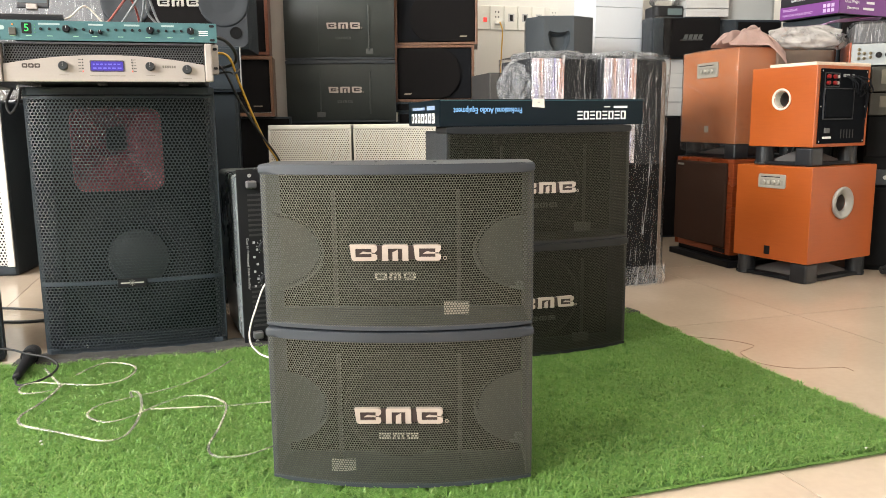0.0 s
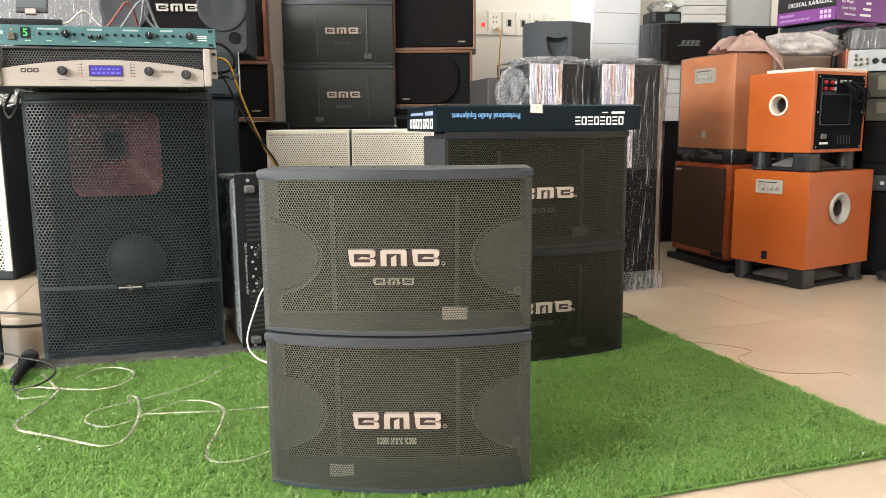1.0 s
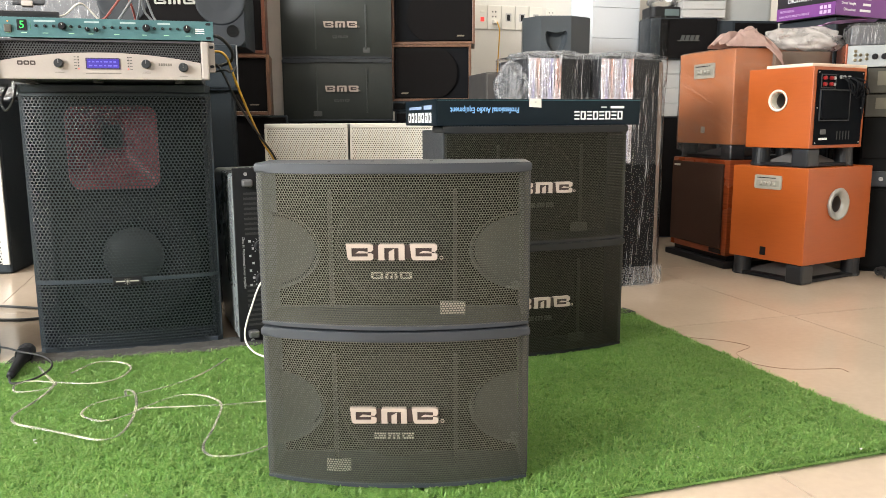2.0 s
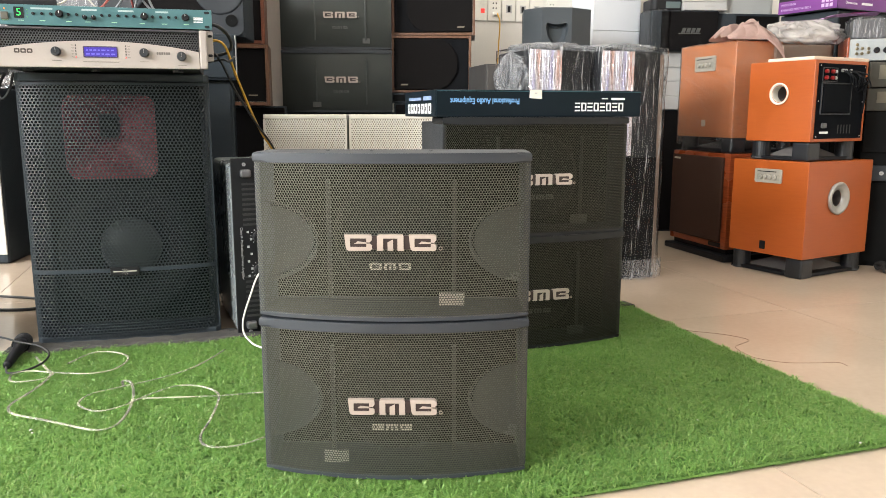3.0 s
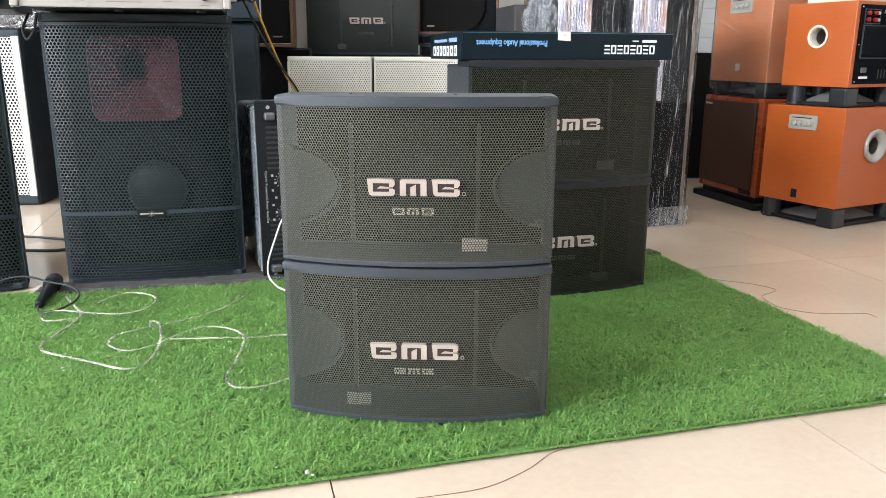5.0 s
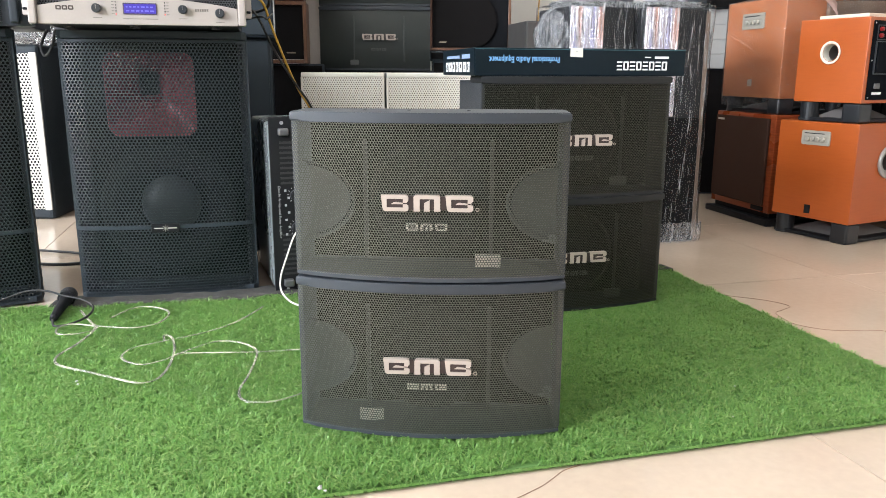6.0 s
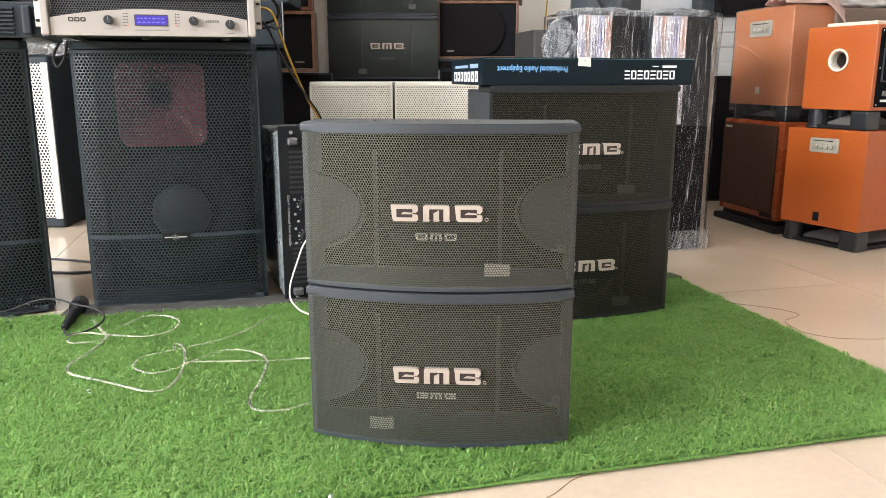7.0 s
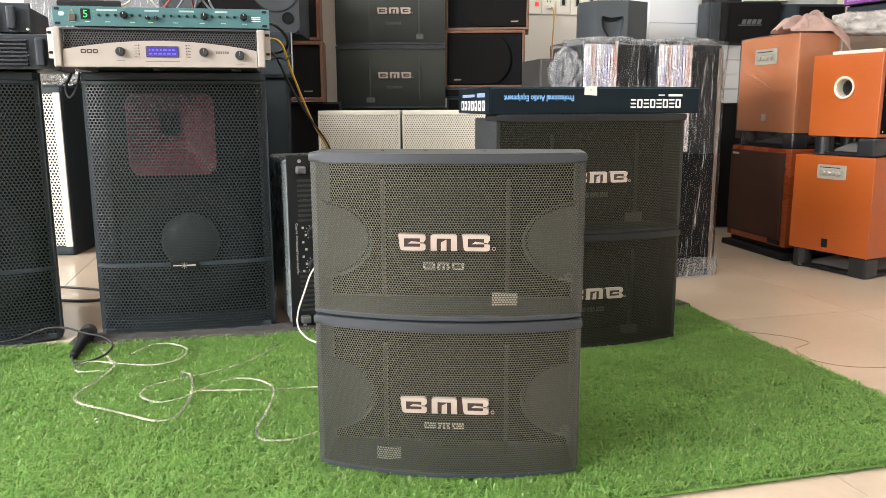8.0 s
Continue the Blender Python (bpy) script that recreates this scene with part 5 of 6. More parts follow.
# ---- middle rear: cream loudspeakers, black stands, wood-framed loudspeakers ----
for i, x in enumerate((-0.464, -0.170)):
    t = thing("cream_speaker", pose(x, 2.635, 0, 0, 0, 1), "cream loudspeaker with perforated steel front, one of two", "loudspeaker", "cream loudspeakers")
    part("cabinet", box(-0.143, 0.143, 0.010, 0.30, 0.0, 0.597, 0.006, 3), WHITEBOX, t)
    part("front_backing", box(-0.138, 0.138, 0.005, 0.0095, 0.01, 0.585, 0), mat("brown_foam_backing", (0.16, 0.13, 0.10), 0.9), t)
    part("front_grille", hexgrille("front_grille", 0.280, 0.575, 0.0082, 0.0023), WHITESTEEL, t, "cream perforated steel front", pose(0, 0.003, 0.298))
    part("top_rail", box(-0.142, 0.142, 0.000, 0.0098, 0.582, 0.597, 0.003), WHITESTEEL, t)
    for s in (-1, 1):
        part("side_rail", box(min(s * 0.136, s * 0.143), max(s * 0.136, s * 0.143), 0.0, 0.0098, 0.0, 0.5815, 0.002), WHITESTEEL, t)

plain_cabinet("black_stand", pose(-0.43, 3.27, 0, 0, 0, 3), 0.47, 0.34, 0.605, "black cabinet carrying the tall loudspeaker stack", "cabinet")
plain_cabinet("black_stand", pose(0.0, 3.31, 0, 0, 0, 1), 0.40, 0.34, 0.645, "black cabinet carrying the wood-framed loudspeakers", "cabinet")


DULLGOLD = mat("dull_gold_nameplate", (0.26, 0.22, 0.16), 0.45, metal=0.3)


def framed_speaker(m, w, h, d, label, wood_m, cloth, swell, group):
    """A bookshelf loudspeaker: thin wooden frame round a black cloth front with a rounded swell."""
    t = thing("bookshelf_speaker", m, label, "loudspeaker", group)
    f = 0.011
    part("side_board", box(-w / 2, -w / 2 + f, 0, d, 0, h, 0.002), wood_m, t)
    part("side_board", box(w / 2 - f, w / 2, 0, d, 0, h, 0.002), wood_m, t)
    part("top_board", box(-w / 2 + f, w / 2 - f, 0, d, h - f, h, 0.002), wood_m, t)
    part("bottom_board", box(-w / 2 + f, w / 2 - f, 0, d, 0, f, 0.002), wood_m, t)
    part("back_board", box(-w / 2 + f, w / 2 - f, 0.04, d - 0.004, f, h - f, 0), BAFFLE, t)
    part("cloth_panel", box(-w / 2 + f + 0.001, w / 2 - f - 0.001, 0.008, 0.039, f + 0.001, h - f - 0.001, 0.004), mat("blue_black_cloth", (0.007, 0.0075, 0.009), 0.85, bump=0.4, fine=900, spec=0.12), t)
    s, x0 = swell
    xa, xb = (-w / 2 + x0, w / 2 - f - 0.002) if s > 0 else (-w / 2 + f + 0.002, w / 2 - x0)
    zl, zh = f + 0.003, h - f - 0.003
    rx, rz = 0.085, (zh - zl) / 2
    bend = [(math.cos(q) * rx, math.sin(q) * rz) for q in np.linspace(-math.pi / 2, math.pi / 2, 17)]
    zm = (zl + zh) / 2
    if s > 0:
        o = [(xb, zl), (xb, zh)] + [(xa + rx - bx_, zm + bz) for bx_, bz in bend[::-1]]
    else:
        o = [(xa, zh), (xa, zl)] + [(xb - rx + bx_, zm + bz) for bx_, bz in bend]
    part("cloth_swell", plate(o, -0.004, 0.0076, 0.003), cloth, t, "black cloth swell")
    bx = w / 2 - 0.06 if s > 0 else -w / 2 + 0.055
    part("nameplate", plate([(bx - 0.017, 0.030), (bx + 0.013, 0.030), (bx + 0.017, 0.036), (bx - 0.013, 0.036)], -0.0055, -0.0042), DULLGOLD, t)
    return t


framed_speaker(pose(-0.033, 3.32, 0.925, 0, 0, -2), 0.352, 0.225, 0.25, "walnut-framed bookshelf loudspeaker with black cloth front", BROWNWOOD, CLOTH_BLACK, (1, 0.065), "walnut bookshelf loudspeakers")
framed_speaker(pose(-0.041, 3.31, 0.688, 0, 0, 1), 0.338, 0.235, 0.25, "walnut-framed bookshelf loudspeaker with black cloth front", BROWNWOOD, CLOTH_BLACK, (-1, 0.06), "walnut bookshelf loudspeakers")
plain_cabinet("flat_box", pose(-0.03, 3.30, 0.645, 0, 0, 0), 0.36, 0.28, 0.042, "flat dark box under the bookshelf loudspeakers", "box", DARKBOX, BAFFLE)

# left of the tall stack
plain_cabinet("black_stand", pose(-0.86, 3.14, 0, 0, 0, 10), 0.46, 0.34, 0.63, "black cabinet under the upright wooden loudspeakers", "cabinet")
t = thing("grey_board", pose(-0.70, 3.30, 0, 0, 0, 0), "pale grey upright board behind the loudspeakers", "board")
part("panel", box(-0.032, 0.036, 0, 0.03, 0.0, 1.5, 0.003), mat("pale_grey_laminate", (0.60, 0.55, 0.49), 0.5), t)
DARKRED = wood("dark_red_brown_veneer", (0.15, 0.045, 0.022), (0.10, 0.03, 0.015), 0.4)
for zz, hh, xo, wm in ((0.872, 0.36, -0.775, DARKRED), (0.632, 0.238, -0.765, BROWNWOOD)):
    t = thing("bookshelf_speaker", pose(xo - 0.066, 3.10, zz, 0, 0, 9), "upright wooden bookshelf loudspeaker with recessed black cloth front", "loudspeaker", "upright bookshelf loudspeakers")
    w, f, d = 0.29, 0.014, 0.27
    part("side_board", box(-w / 2, -w / 2 + f, 0, d, 0, hh, 0.002), wm, t)
    part("side_board", box(w / 2 - f, w / 2, 0, d, 0, hh, 0.002), wm, t)
    part("top_board", box(-w / 2 + f, w / 2 - f, 0, d, hh - f, hh, 0.002), wm, t)
    part("bottom_board", box(-w / 2 + f, w / 2 - f, 0, d, 0, f, 0.002), wm, t)
    part("cloth_panel", box(-w / 2 + f + 0.001, w / 2 - f - 0.001, 0.010, 0.05, f + 0.001, hh - f - 0.001, 0.003), CLOTH_BLACK, t)
    part("nameplate", box(0.062, 0.098, 0.0085, 0.0098, 0.038, 0.043, 0), DULLGOLD, t)

# grey surround speaker beside the wrapped towers
t = thing("surround_speaker", pose(0.178, 3.02, 0.0, 0, 0, 14), "small grey loudspeaker tower", "loudspeaker")
part("cabinet", box(0.0, 0.085, 0.008, 0.26, 0, 0.79, 0.004), mat("mid_grey_vinyl", (0.055, 0.052, 0.05), 0.5, var=0.1), t)
part("front_board", box(0.003, 0.082, 0.0, 0.0075, 0.01, 0.785, 0.003), mat("warm_grey_cloth", (0.075, 0.068, 0.063), 0.8), t)

# ---- printed carton on the rear stack ----
ex = thing("carton", pose(-0.006, 1.80, 0.592, 0, 0, 15), "dark teal printed carton lying upside down on the stack", "carton")
CW, CD, CH = 0.532, 0.345, 0.064
part("box", box(0, CW, 0, CD, 0, CH, 0.0015), BOXPRINT, ex)
part("lid_flap", box(-0.0012, -0.0002, 0.004, CD - 0.004, 0.002, CH - 0.002, 0), BOXPRINT, ex)
part("edge_strip", box(0.0, CW, -0.0008, -0.0002, CH - 0.004, CH - 0.0025, 0), mat("teal_print_line", (0.03, 0.10, 0.12), 0.4), ex)
text("print_line", "Professional Audio Equipment", 0.0185, PRINTBLUE, ex, facing(0.1200, -0.0006, 0.0375, 180) @ Matrix.Diagonal((0.77, 1.0, 1, 1)), 0.0003, 0.00045)
# brand mark: eight plain tall shapes and two small bars
for i in range(8):
    xa, xb = 0.352 + i * 0.0168, 0.3655 + i * 0.0168
    if i % 2:
        bm = ring_outline(None, xa, xb, 0.0135, 0.0345, 0.0036, -0.0008, -0.0001, 0.002)
    else:
        bm = None
        for zb in (0.0135, 0.0222, 0.0309):
            bm = box(xa, xb, -0.0008, -0.0002, zb, zb + 0.0036, 0, bm=bm)
    part("brand_shape", bm, PRINTWHITE, ex)
part("brand_bar", box(0.450, 0.487, -0.0008, -0.0002, 0.0410, 0.0465, 0), PRINTWHITE, ex)
part("brand_bar", box(0.424, 0.440, -0.0008, -0.0002, 0.0430, 0.0455, 0), PRINTWHITE, ex)
part("tape", plate([(0.232, 0.045), (0.264, 0.043), (0.263, CH + 0.0006), (0.233, CH + 0.0006)], -0.0014, -0.0003), mat("cream_paper_tape", (0.72, 0.68, 0.60), 0.7), ex, "torn cream paper tape")
part("tape_mark", box(0.246, 0.251, -0.0019, -0.0016, 0.055, 0.0575, 0), PRINTGREY, ex)
for i in range(7):
    y = 0.048 + i * 0.038
    fp_ = part("feature_panel", box(-0.0018, -0.0013, y, y + 0.026, 0.008, 0.032, 0), PRINTWHITE, ex)
    part("icon", box(-0.0023, -0.0019, y + 0.008, y + 0.018, 0.013 + 0.002 * (i % 3), 0.027 - 0.002 * (i % 2), 0), BLACK, fp_)
bm = box(-0.0018, -0.0013, 0.045, 0.125, 0.040, 0.050, 0)
bm = box(-0.0018, -0.0013, 0.15, 0.29, 0.041, 0.048, 0, bm=bm)
part("caption", bm, mat("dull_blue_print", (0.22, 0.30, 0.46), 0.5, var=0.02), ex)

# ---- film-wrapped towers ----
# silver boards stand in for bright reflections on the layered film
SILVER = mat("film_glare_silver", (0.78, 0.75, 0.82), 0.22, metal=0.9, var=0.1, scale=12)
_b = SILVER.node_tree
_w = _b.nodes.new("ShaderNodeTexNoise")
_m = _b.nodes.new("ShaderNodeMapping")
_m.inputs["Scale"].default_value, _m.inputs["Rotation"].default_value = (120, 120, 9), (0.1, 0.15, 0)
_b.links.new(_b.nodes["Texture Coordinate"].outputs["Object"], _m.inputs["Vector"])
_b.links.new(_m.outputs[0], _w.inputs["Vector"])
_w.inputs["Scale"].default_value, _w.inputs["Detail"].default_value = 1.0, 5
_p = _b.nodes.new("ShaderNodeBump")
_p.inputs["Strength"].default_value, _p.inputs["Distance"].default_value = 1.0, 0.012
_b.links.new(_w.outputs["Fac"], _p.inputs["Height"])
_b.links.new(_p.outputs[0], _b.nodes["Principled BSDF"].inputs["Normal"])
# pale pink, violet and white streaks tint the stand-in reflection
_c = _b.nodes.new("ShaderNodeValToRGB")
_c.color_ramp.elements[0].position, _c.color_ramp.elements[0].color = 0.36, (0.72, 0.48, 0.43, 1)
_c.color_ramp.elements[1].position, _c.color_ramp.elements[1].color = 0.64, (0.46, 0.45, 0.68, 1)
_e = _c.color_ramp.elements.new(0.5)
_e.color = (0.70, 0.70, 0.76, 1)
_m2, _w2 = _b.nodes.new("ShaderNodeMapping"), _b.nodes.new("ShaderNodeTexNoise")
_m2.inputs["Scale"].default_value = (22, 22, 1.5)
_b.links.new(_b.nodes["Texture Coordinate"].outputs["Object"], _m2.inputs["Vector"])
_b.links.new(_m2.outputs[0], _w2.inputs["Vector"])
_w2.inputs["Scale"].default_value = 1.2
_b.links.new(_w2.outputs["Fac"], _c.inputs["Fac"])
_b.links.new(_c.outputs[0], [x for x in _b.nodes if x.bl_idname == "ShaderNodeMix"][0].inputs[6])
FILM_TOWER = film("bright_creased_film", 0.56, 0.12, (0.95, 0.95, 0.98), (75, 75, 3.2), 0.565, 0.80, 0.015, (0.04, 0.05, 0), 1.15)
FILM_BUNCH = film("bunched_clear_film", 0.36, 0.15, (0.93, 0.94, 0.96), (28, 28, 7), 0.38, 0.80, 0.16, (0, 0.25, 0), 1.15)
for i, (x, y, w) in enumerate(((0.412, 2.672, 0.243), (0.674, 2.728, 0.252))):
    t = thing("tower_speaker", pose(x, y, 0, 0, 0, 19), "black tower loudspeaker bundled in shiny creased stretch film", "loudspeaker", "film-wrapped tower loudspeakers")
    part("cabinet", box(-w / 2, w / 2, 0.006, 0.26, 0.0, 0.815, 0.008, 3), BLACK, t)
    part("front_board", box(-w / 2 + 0.004, 0.005, 0.0, 0.0055, 0.45, 0.814, 0.003), SILVER, t, "pale silver board standing in for film reflections")
    part("lower_board", box(-w / 2 + 0.004, w / 2 - 0.004, 0.001, 0.0055, 0.02, 0.445, 0.002), CLOTH_BLACK, t)
    part("stretch_film", crinkled_wrap(-w / 2 - 0.004, w / 2 + 0.004, -0.004, 0.266, 0.006, 0.825, 0.009, 20 + i * 3, nz=70, nu=240, freq=(26, 3.0)), FILM_TOWER, t, "shiny creased stretch film", smooth=True).visible_shadow = False

    part("film_skirt", crinkled_wrap(-w / 2 - 0.010, w / 2 + 0.010, -0.010, 0.272, 0.004, 0.075, 0.016, 61 + i, nz=14, nu=200, sag=0.004, freq=(22, 12), top=False), FILM_BUNCH, t, "bunched film hem round the base", smooth=True).visible_shadow = False
    if i == 0:
        part("film_end", moved(crumple(0.044, 0.12, 0.080, 3.3, 0.20, 5, 0.8, 0.35, 0.05), pose(-w / 2 - 0.006, 0.13, 0.665)), FILM_BUNCH, t, "bunched clear film end", smooth=True).visible_shadow = False
    part("film_top", moved(crumple(w / 2 + 0.012, 0.15, 0.016, 6.1 + i, 0.30, 5, 2.2, 0.6, 0.06), pose(0, 0.13, 0.816)), FILM_BUNCH, t, "crumpled clear film top", smooth=True).visible_shadow = False
    if i == 1:
        part("card_edge", box(w / 2 - 0.014, w / 2 - 0.001, -0.0005, 0.0055, 0.02, 0.805, 0.001), mat("brown_corrugated_card", (0.15, 0.105, 0.08), 0.8), t, "brown card strip under the film")

# ---- hexagonal loudspeaker with a grip recess, on a stand ----
plain_cabinet("black_stand", pose(0.50, 3.45, 0, 0, 0, 14), 0.42, 0.30, 0.80, "black cabinet behind the wrapped towers", "cabinet")
hx = thing("wedge_speaker", pose(0.475, 3.42, 0.80, 0, 0, 2), "dark grey-green six-sided loudspeaker with a shield-shaped grip", "loudspeaker")
HEXM = mat("grey_green_textured_paint", (0.048, 0.058, 0.066), 0.5, var=0.08, bump=0.4, fine=500)
g = [(-0.022, 0.175), (-0.015, 0.188), (0.010, 0.182), (0.026, 0.180), (0.045, 0.182), (0.070, 0.188), (0.077, 0.175), (0.072, 0.135), (0.052, 0.09), (0.033, 0.075), (0.012, 0.09), (-0.015, 0.135)]
bm = prism([(-0.108, 0.085), (-0.040, 0.0), (0.092, 0.0), (0.190, 0.075), (0.16, 0.26), (-0.09, 0.26)], 0.0, 0.252, 0.003)
part("cabinet", holed(bm, (0, -1, 0), (0, 0, 0), 0, outline=[(x, 0.0, z) for x, z in g]), HEXM, hx)
bm = bmesh.new()
cxx, czz = 0.027, 0.14
rings = [[bm.verts.new((cxx + (x - cxx) * f, y, czz + (z - czz) * f)) for x, z in g] for f, y in ((1.0, 0.0), (0.97, 0.004), (0.86, 0.026), (0.6, 0.040))]
for a, c in zip(rings, rings[1:]):
    for i in range(len(g)):
        bm.faces.new((a[i], a[(i + 1) % len(g)], c[(i + 1) % len(g)], c[i]))
bm.faces.new(rings[-1])
part("grip_recess", bm, HEXM, hx)

# ---- wall sockets ----
PLATE = mat("ivory_switch_plate", (0.76, 0.73, 0.66), 0.35, var=0.02)


def on_wall(x, z):
    """A pose on the rear wall under the world x."""
    y = (V1 + x * math.sin(radians(ROOM))) / math.cos(radians(ROOM))
    return pose(x, y, z, 0, 0, ROOM)


for i in range(5):
    t = thing("socket_plate", on_wall(0.195 + i * 0.0735, 1.125), ("ivory wall plate with a lit red switch" if i == 0 else "ivory wall plate with sockets"), "socket", "wall socket plates")
    part("plate", box(-0.036, 0.036, -0.009, 0, -0.06, 0.06, 0.003), PLATE, t)
    if i == 0:
        part("switch", box(0.002, 0.022, -0.012, -0.0092, -0.022, 0.0, 0.002), emit("red_switch_light", (1.0, 0.05, 0.04), 1.3), t)
        part("switch", box(0.0, 0.022, -0.012, -0.0092, 0.02, 0.032, 0.002), PLATE, t)
    elif i == 1:
        for x in (-0.008, 0.008):
            for z in (0.028, 0.004):
                part("pin_hole", box(x - 0.003, x + 0.003, -0.0098, -0.0092, z - 0.004, z + 0.004, 0), BLACK, t)
        part("plug", box(-0.014, 0.018, -0.04, -0.0098, -0.034, -0.016, 0.004), PLATE, t)
    else:
        part("socket_frame", box(-0.015, 0.017, -0.0105, -0.0092, -0.018, 0.022, 0.001), mat("grey_socket_face", (0.45, 0.44, 0.42), 0.5), t)
        part("socket_hole", box(-0.007, 0.009, -0.0112, -0.0107, -0.014, 0.016, 0.0), BLACK, t)
t = thing("socket_plate", on_wall(0.572, 1.150), "small round-holed ivory socket plate on the wall", "socket", "wall socket plates")
part("plate", box(-0.026, 0.026, -0.008, 0, -0.03, 0.03, 0.003), PLATE, t)
for x, z in ((-0.008, 0.008), (0.008, 0.008), (0, -0.006)):
    part("pin_hole", front_lathe([(0.003, 0), (0.0005, 0.0005)], x, -0.0082, z, 8), BLACK, t)
wp = on_wall(0.272, 1.10)
cable("mains_cable", [tuple(wp @ Vector(p)) for p in ((0, -0.04, 0), (0.012, -0.045, -0.05), (0.010, -0.03, -0.2), (0.006, -0.02, -0.5), (0.01, -0.03, -0.8))], 0.0035, YELLOWCORD, "yellow cord hanging from the wall socket")

# ---- right rear: storage against the wall ----
plain_cabinet("black_stand", pose(1.20, 3.92, 0, 0, 0, 8), 0.46, 0.30, 0.62, "black cabinet under the white boxes", "cabinet")
for i in range(4):
    t = thing("white_box", pose(1.19 + 0.006 * (i % 2), 3.90, 0.62 + i * 0.0695, 0, 0, 8), "flat white cardboard box in a stack", "box", "stacked white boxes")
    part("carton", box(-0.21, 0.20, 0, 0.26, 0, 0.066, 0.003), WHITEBOX, t)
    part("lid_edge", box(-0.213, 0.203, -0.002, 0.26, 0.0662, 0.0692, 0.001), WHITEBOX, t)
t = thing("black_speaker", pose(1.168, 3.86, 0.90, 0, 0, 4), "black loudspeaker with slanted grey nameplate in clear film", "loudspeaker")
part("cabinet", box(-0.145, 0.19, 0.008, 0.26, 0, 0.195, 0.006), DARKBOX, t)
part("front_cloth", box(-0.095, 0.188, 0.0, 0.0075, 0.004, 0.19, 0.004), CLOTH_BLACK, t)
bm = plate([(-0.012, 0.084), (0.100, 0.084), (0.104, 0.088), (-0.008, 0.088)], -0.0022, -0.0002)
for i in range(4):
    x = 0.004 + i * 0.024
    bm = join(bm, plate([(x, 0.090), (x + 0.018, 0.090), (x + 0.026, 0.112), (x + 0.008, 0.112)], -0.0022, -0.0002))
part("nameplate", bm, DULLFOIL, t, "grey slanted brand bars")
part("stretch_film", crinkled_wrap(-0.150, -0.06, -0.003, 0.265, 0.0, 0.198, 0.006, 44, nz=14, nu=70, freq=(20, 8)), film("faint_clear_film", 0.14, 0.12, (0.95, 0.92, 0.9), (30, 3, 55), 0.56, 0.84, 0.02, (0.30, 0, 0), 1.2), t, smooth=True)
t = thing("radio", pose(1.108, 3.88, 1.0955, 0, 0, 6), "black tabletop radio with a grey label under a clear cover", "radio")
part("case", prism(rounded(-0.08, 0.08, 0, 0.15, 0.03), 0, 0.055, 0.004), BLACK, t)
part("label", box(-0.012, 0.062, -0.0012, -0.0002, 0.012, 0.043, 0.001), mat("grey_green_label", (0.10, 0.14, 0.14), 0.5), t)
part("cover", moved(crumple(0.075, 0.07, 0.035, 7.0, 0.12, 3), pose(0, 0.075, 0.055)), film("dusty_clear_cover", 0.5, 0.25, (0.75, 0.70, 0.66), (8, 8, 8)), t, smooth=True)
for i in range(3):
    t = thing("white_box", pose(1.285, 3.87, 1.0955 + i * 0.041, 0, 0, 4), "flat white cardboard box with a grey handle slot", "box", "stacked white boxes")
    part("carton", box(-0.105, 0.11, 0, 0.2, 0, 0.039, 0.003), WHITEBOX, t)
    part("handle_slot", box(0.0, 0.05, -0.0008, -0.0001, 0.016, 0.023, 0), mat("grey_socket_face", (0, 0, 0)), t)
plain_cabinet("black_stand", pose(1.62, 3.94, 0, 0, 0, 10), 0.42, 0.34, 0.84, "black cabinet against the wall", "cabinet")
t = thing("black_speaker", pose(1.51, 3.91, 0.84, 0, 0, 8), "black angular loudspeaker on the black cabinet", "loudspeaker")
part("cabinet", prism([(-0.15, 0.02), (-0.07, 0.0), (0.17, 0.0), (0.17, 0.24), (-0.15, 0.24)], 0, 0.245, 0.005), DARKBOX, t)
part("front_cloth", box(-0.06, 0.16, -0.006, -0.0005, 0.012, 0.233, 0.003), CLOTH_BLACK, t)
t = thing("plastic_tub", pose(1.50, 3.93, 1.0865, 0, 0, 8), "pale translucent plastic tub on the black loudspeaker", "tub")
part("tub", prism(rounded(-0.15, 0.16, 0, 0.22, 0.03), 0, 0.16, 0.006), mat("pale_grey_plastic", (0.44, 0.45, 0.44), 0.35), t)

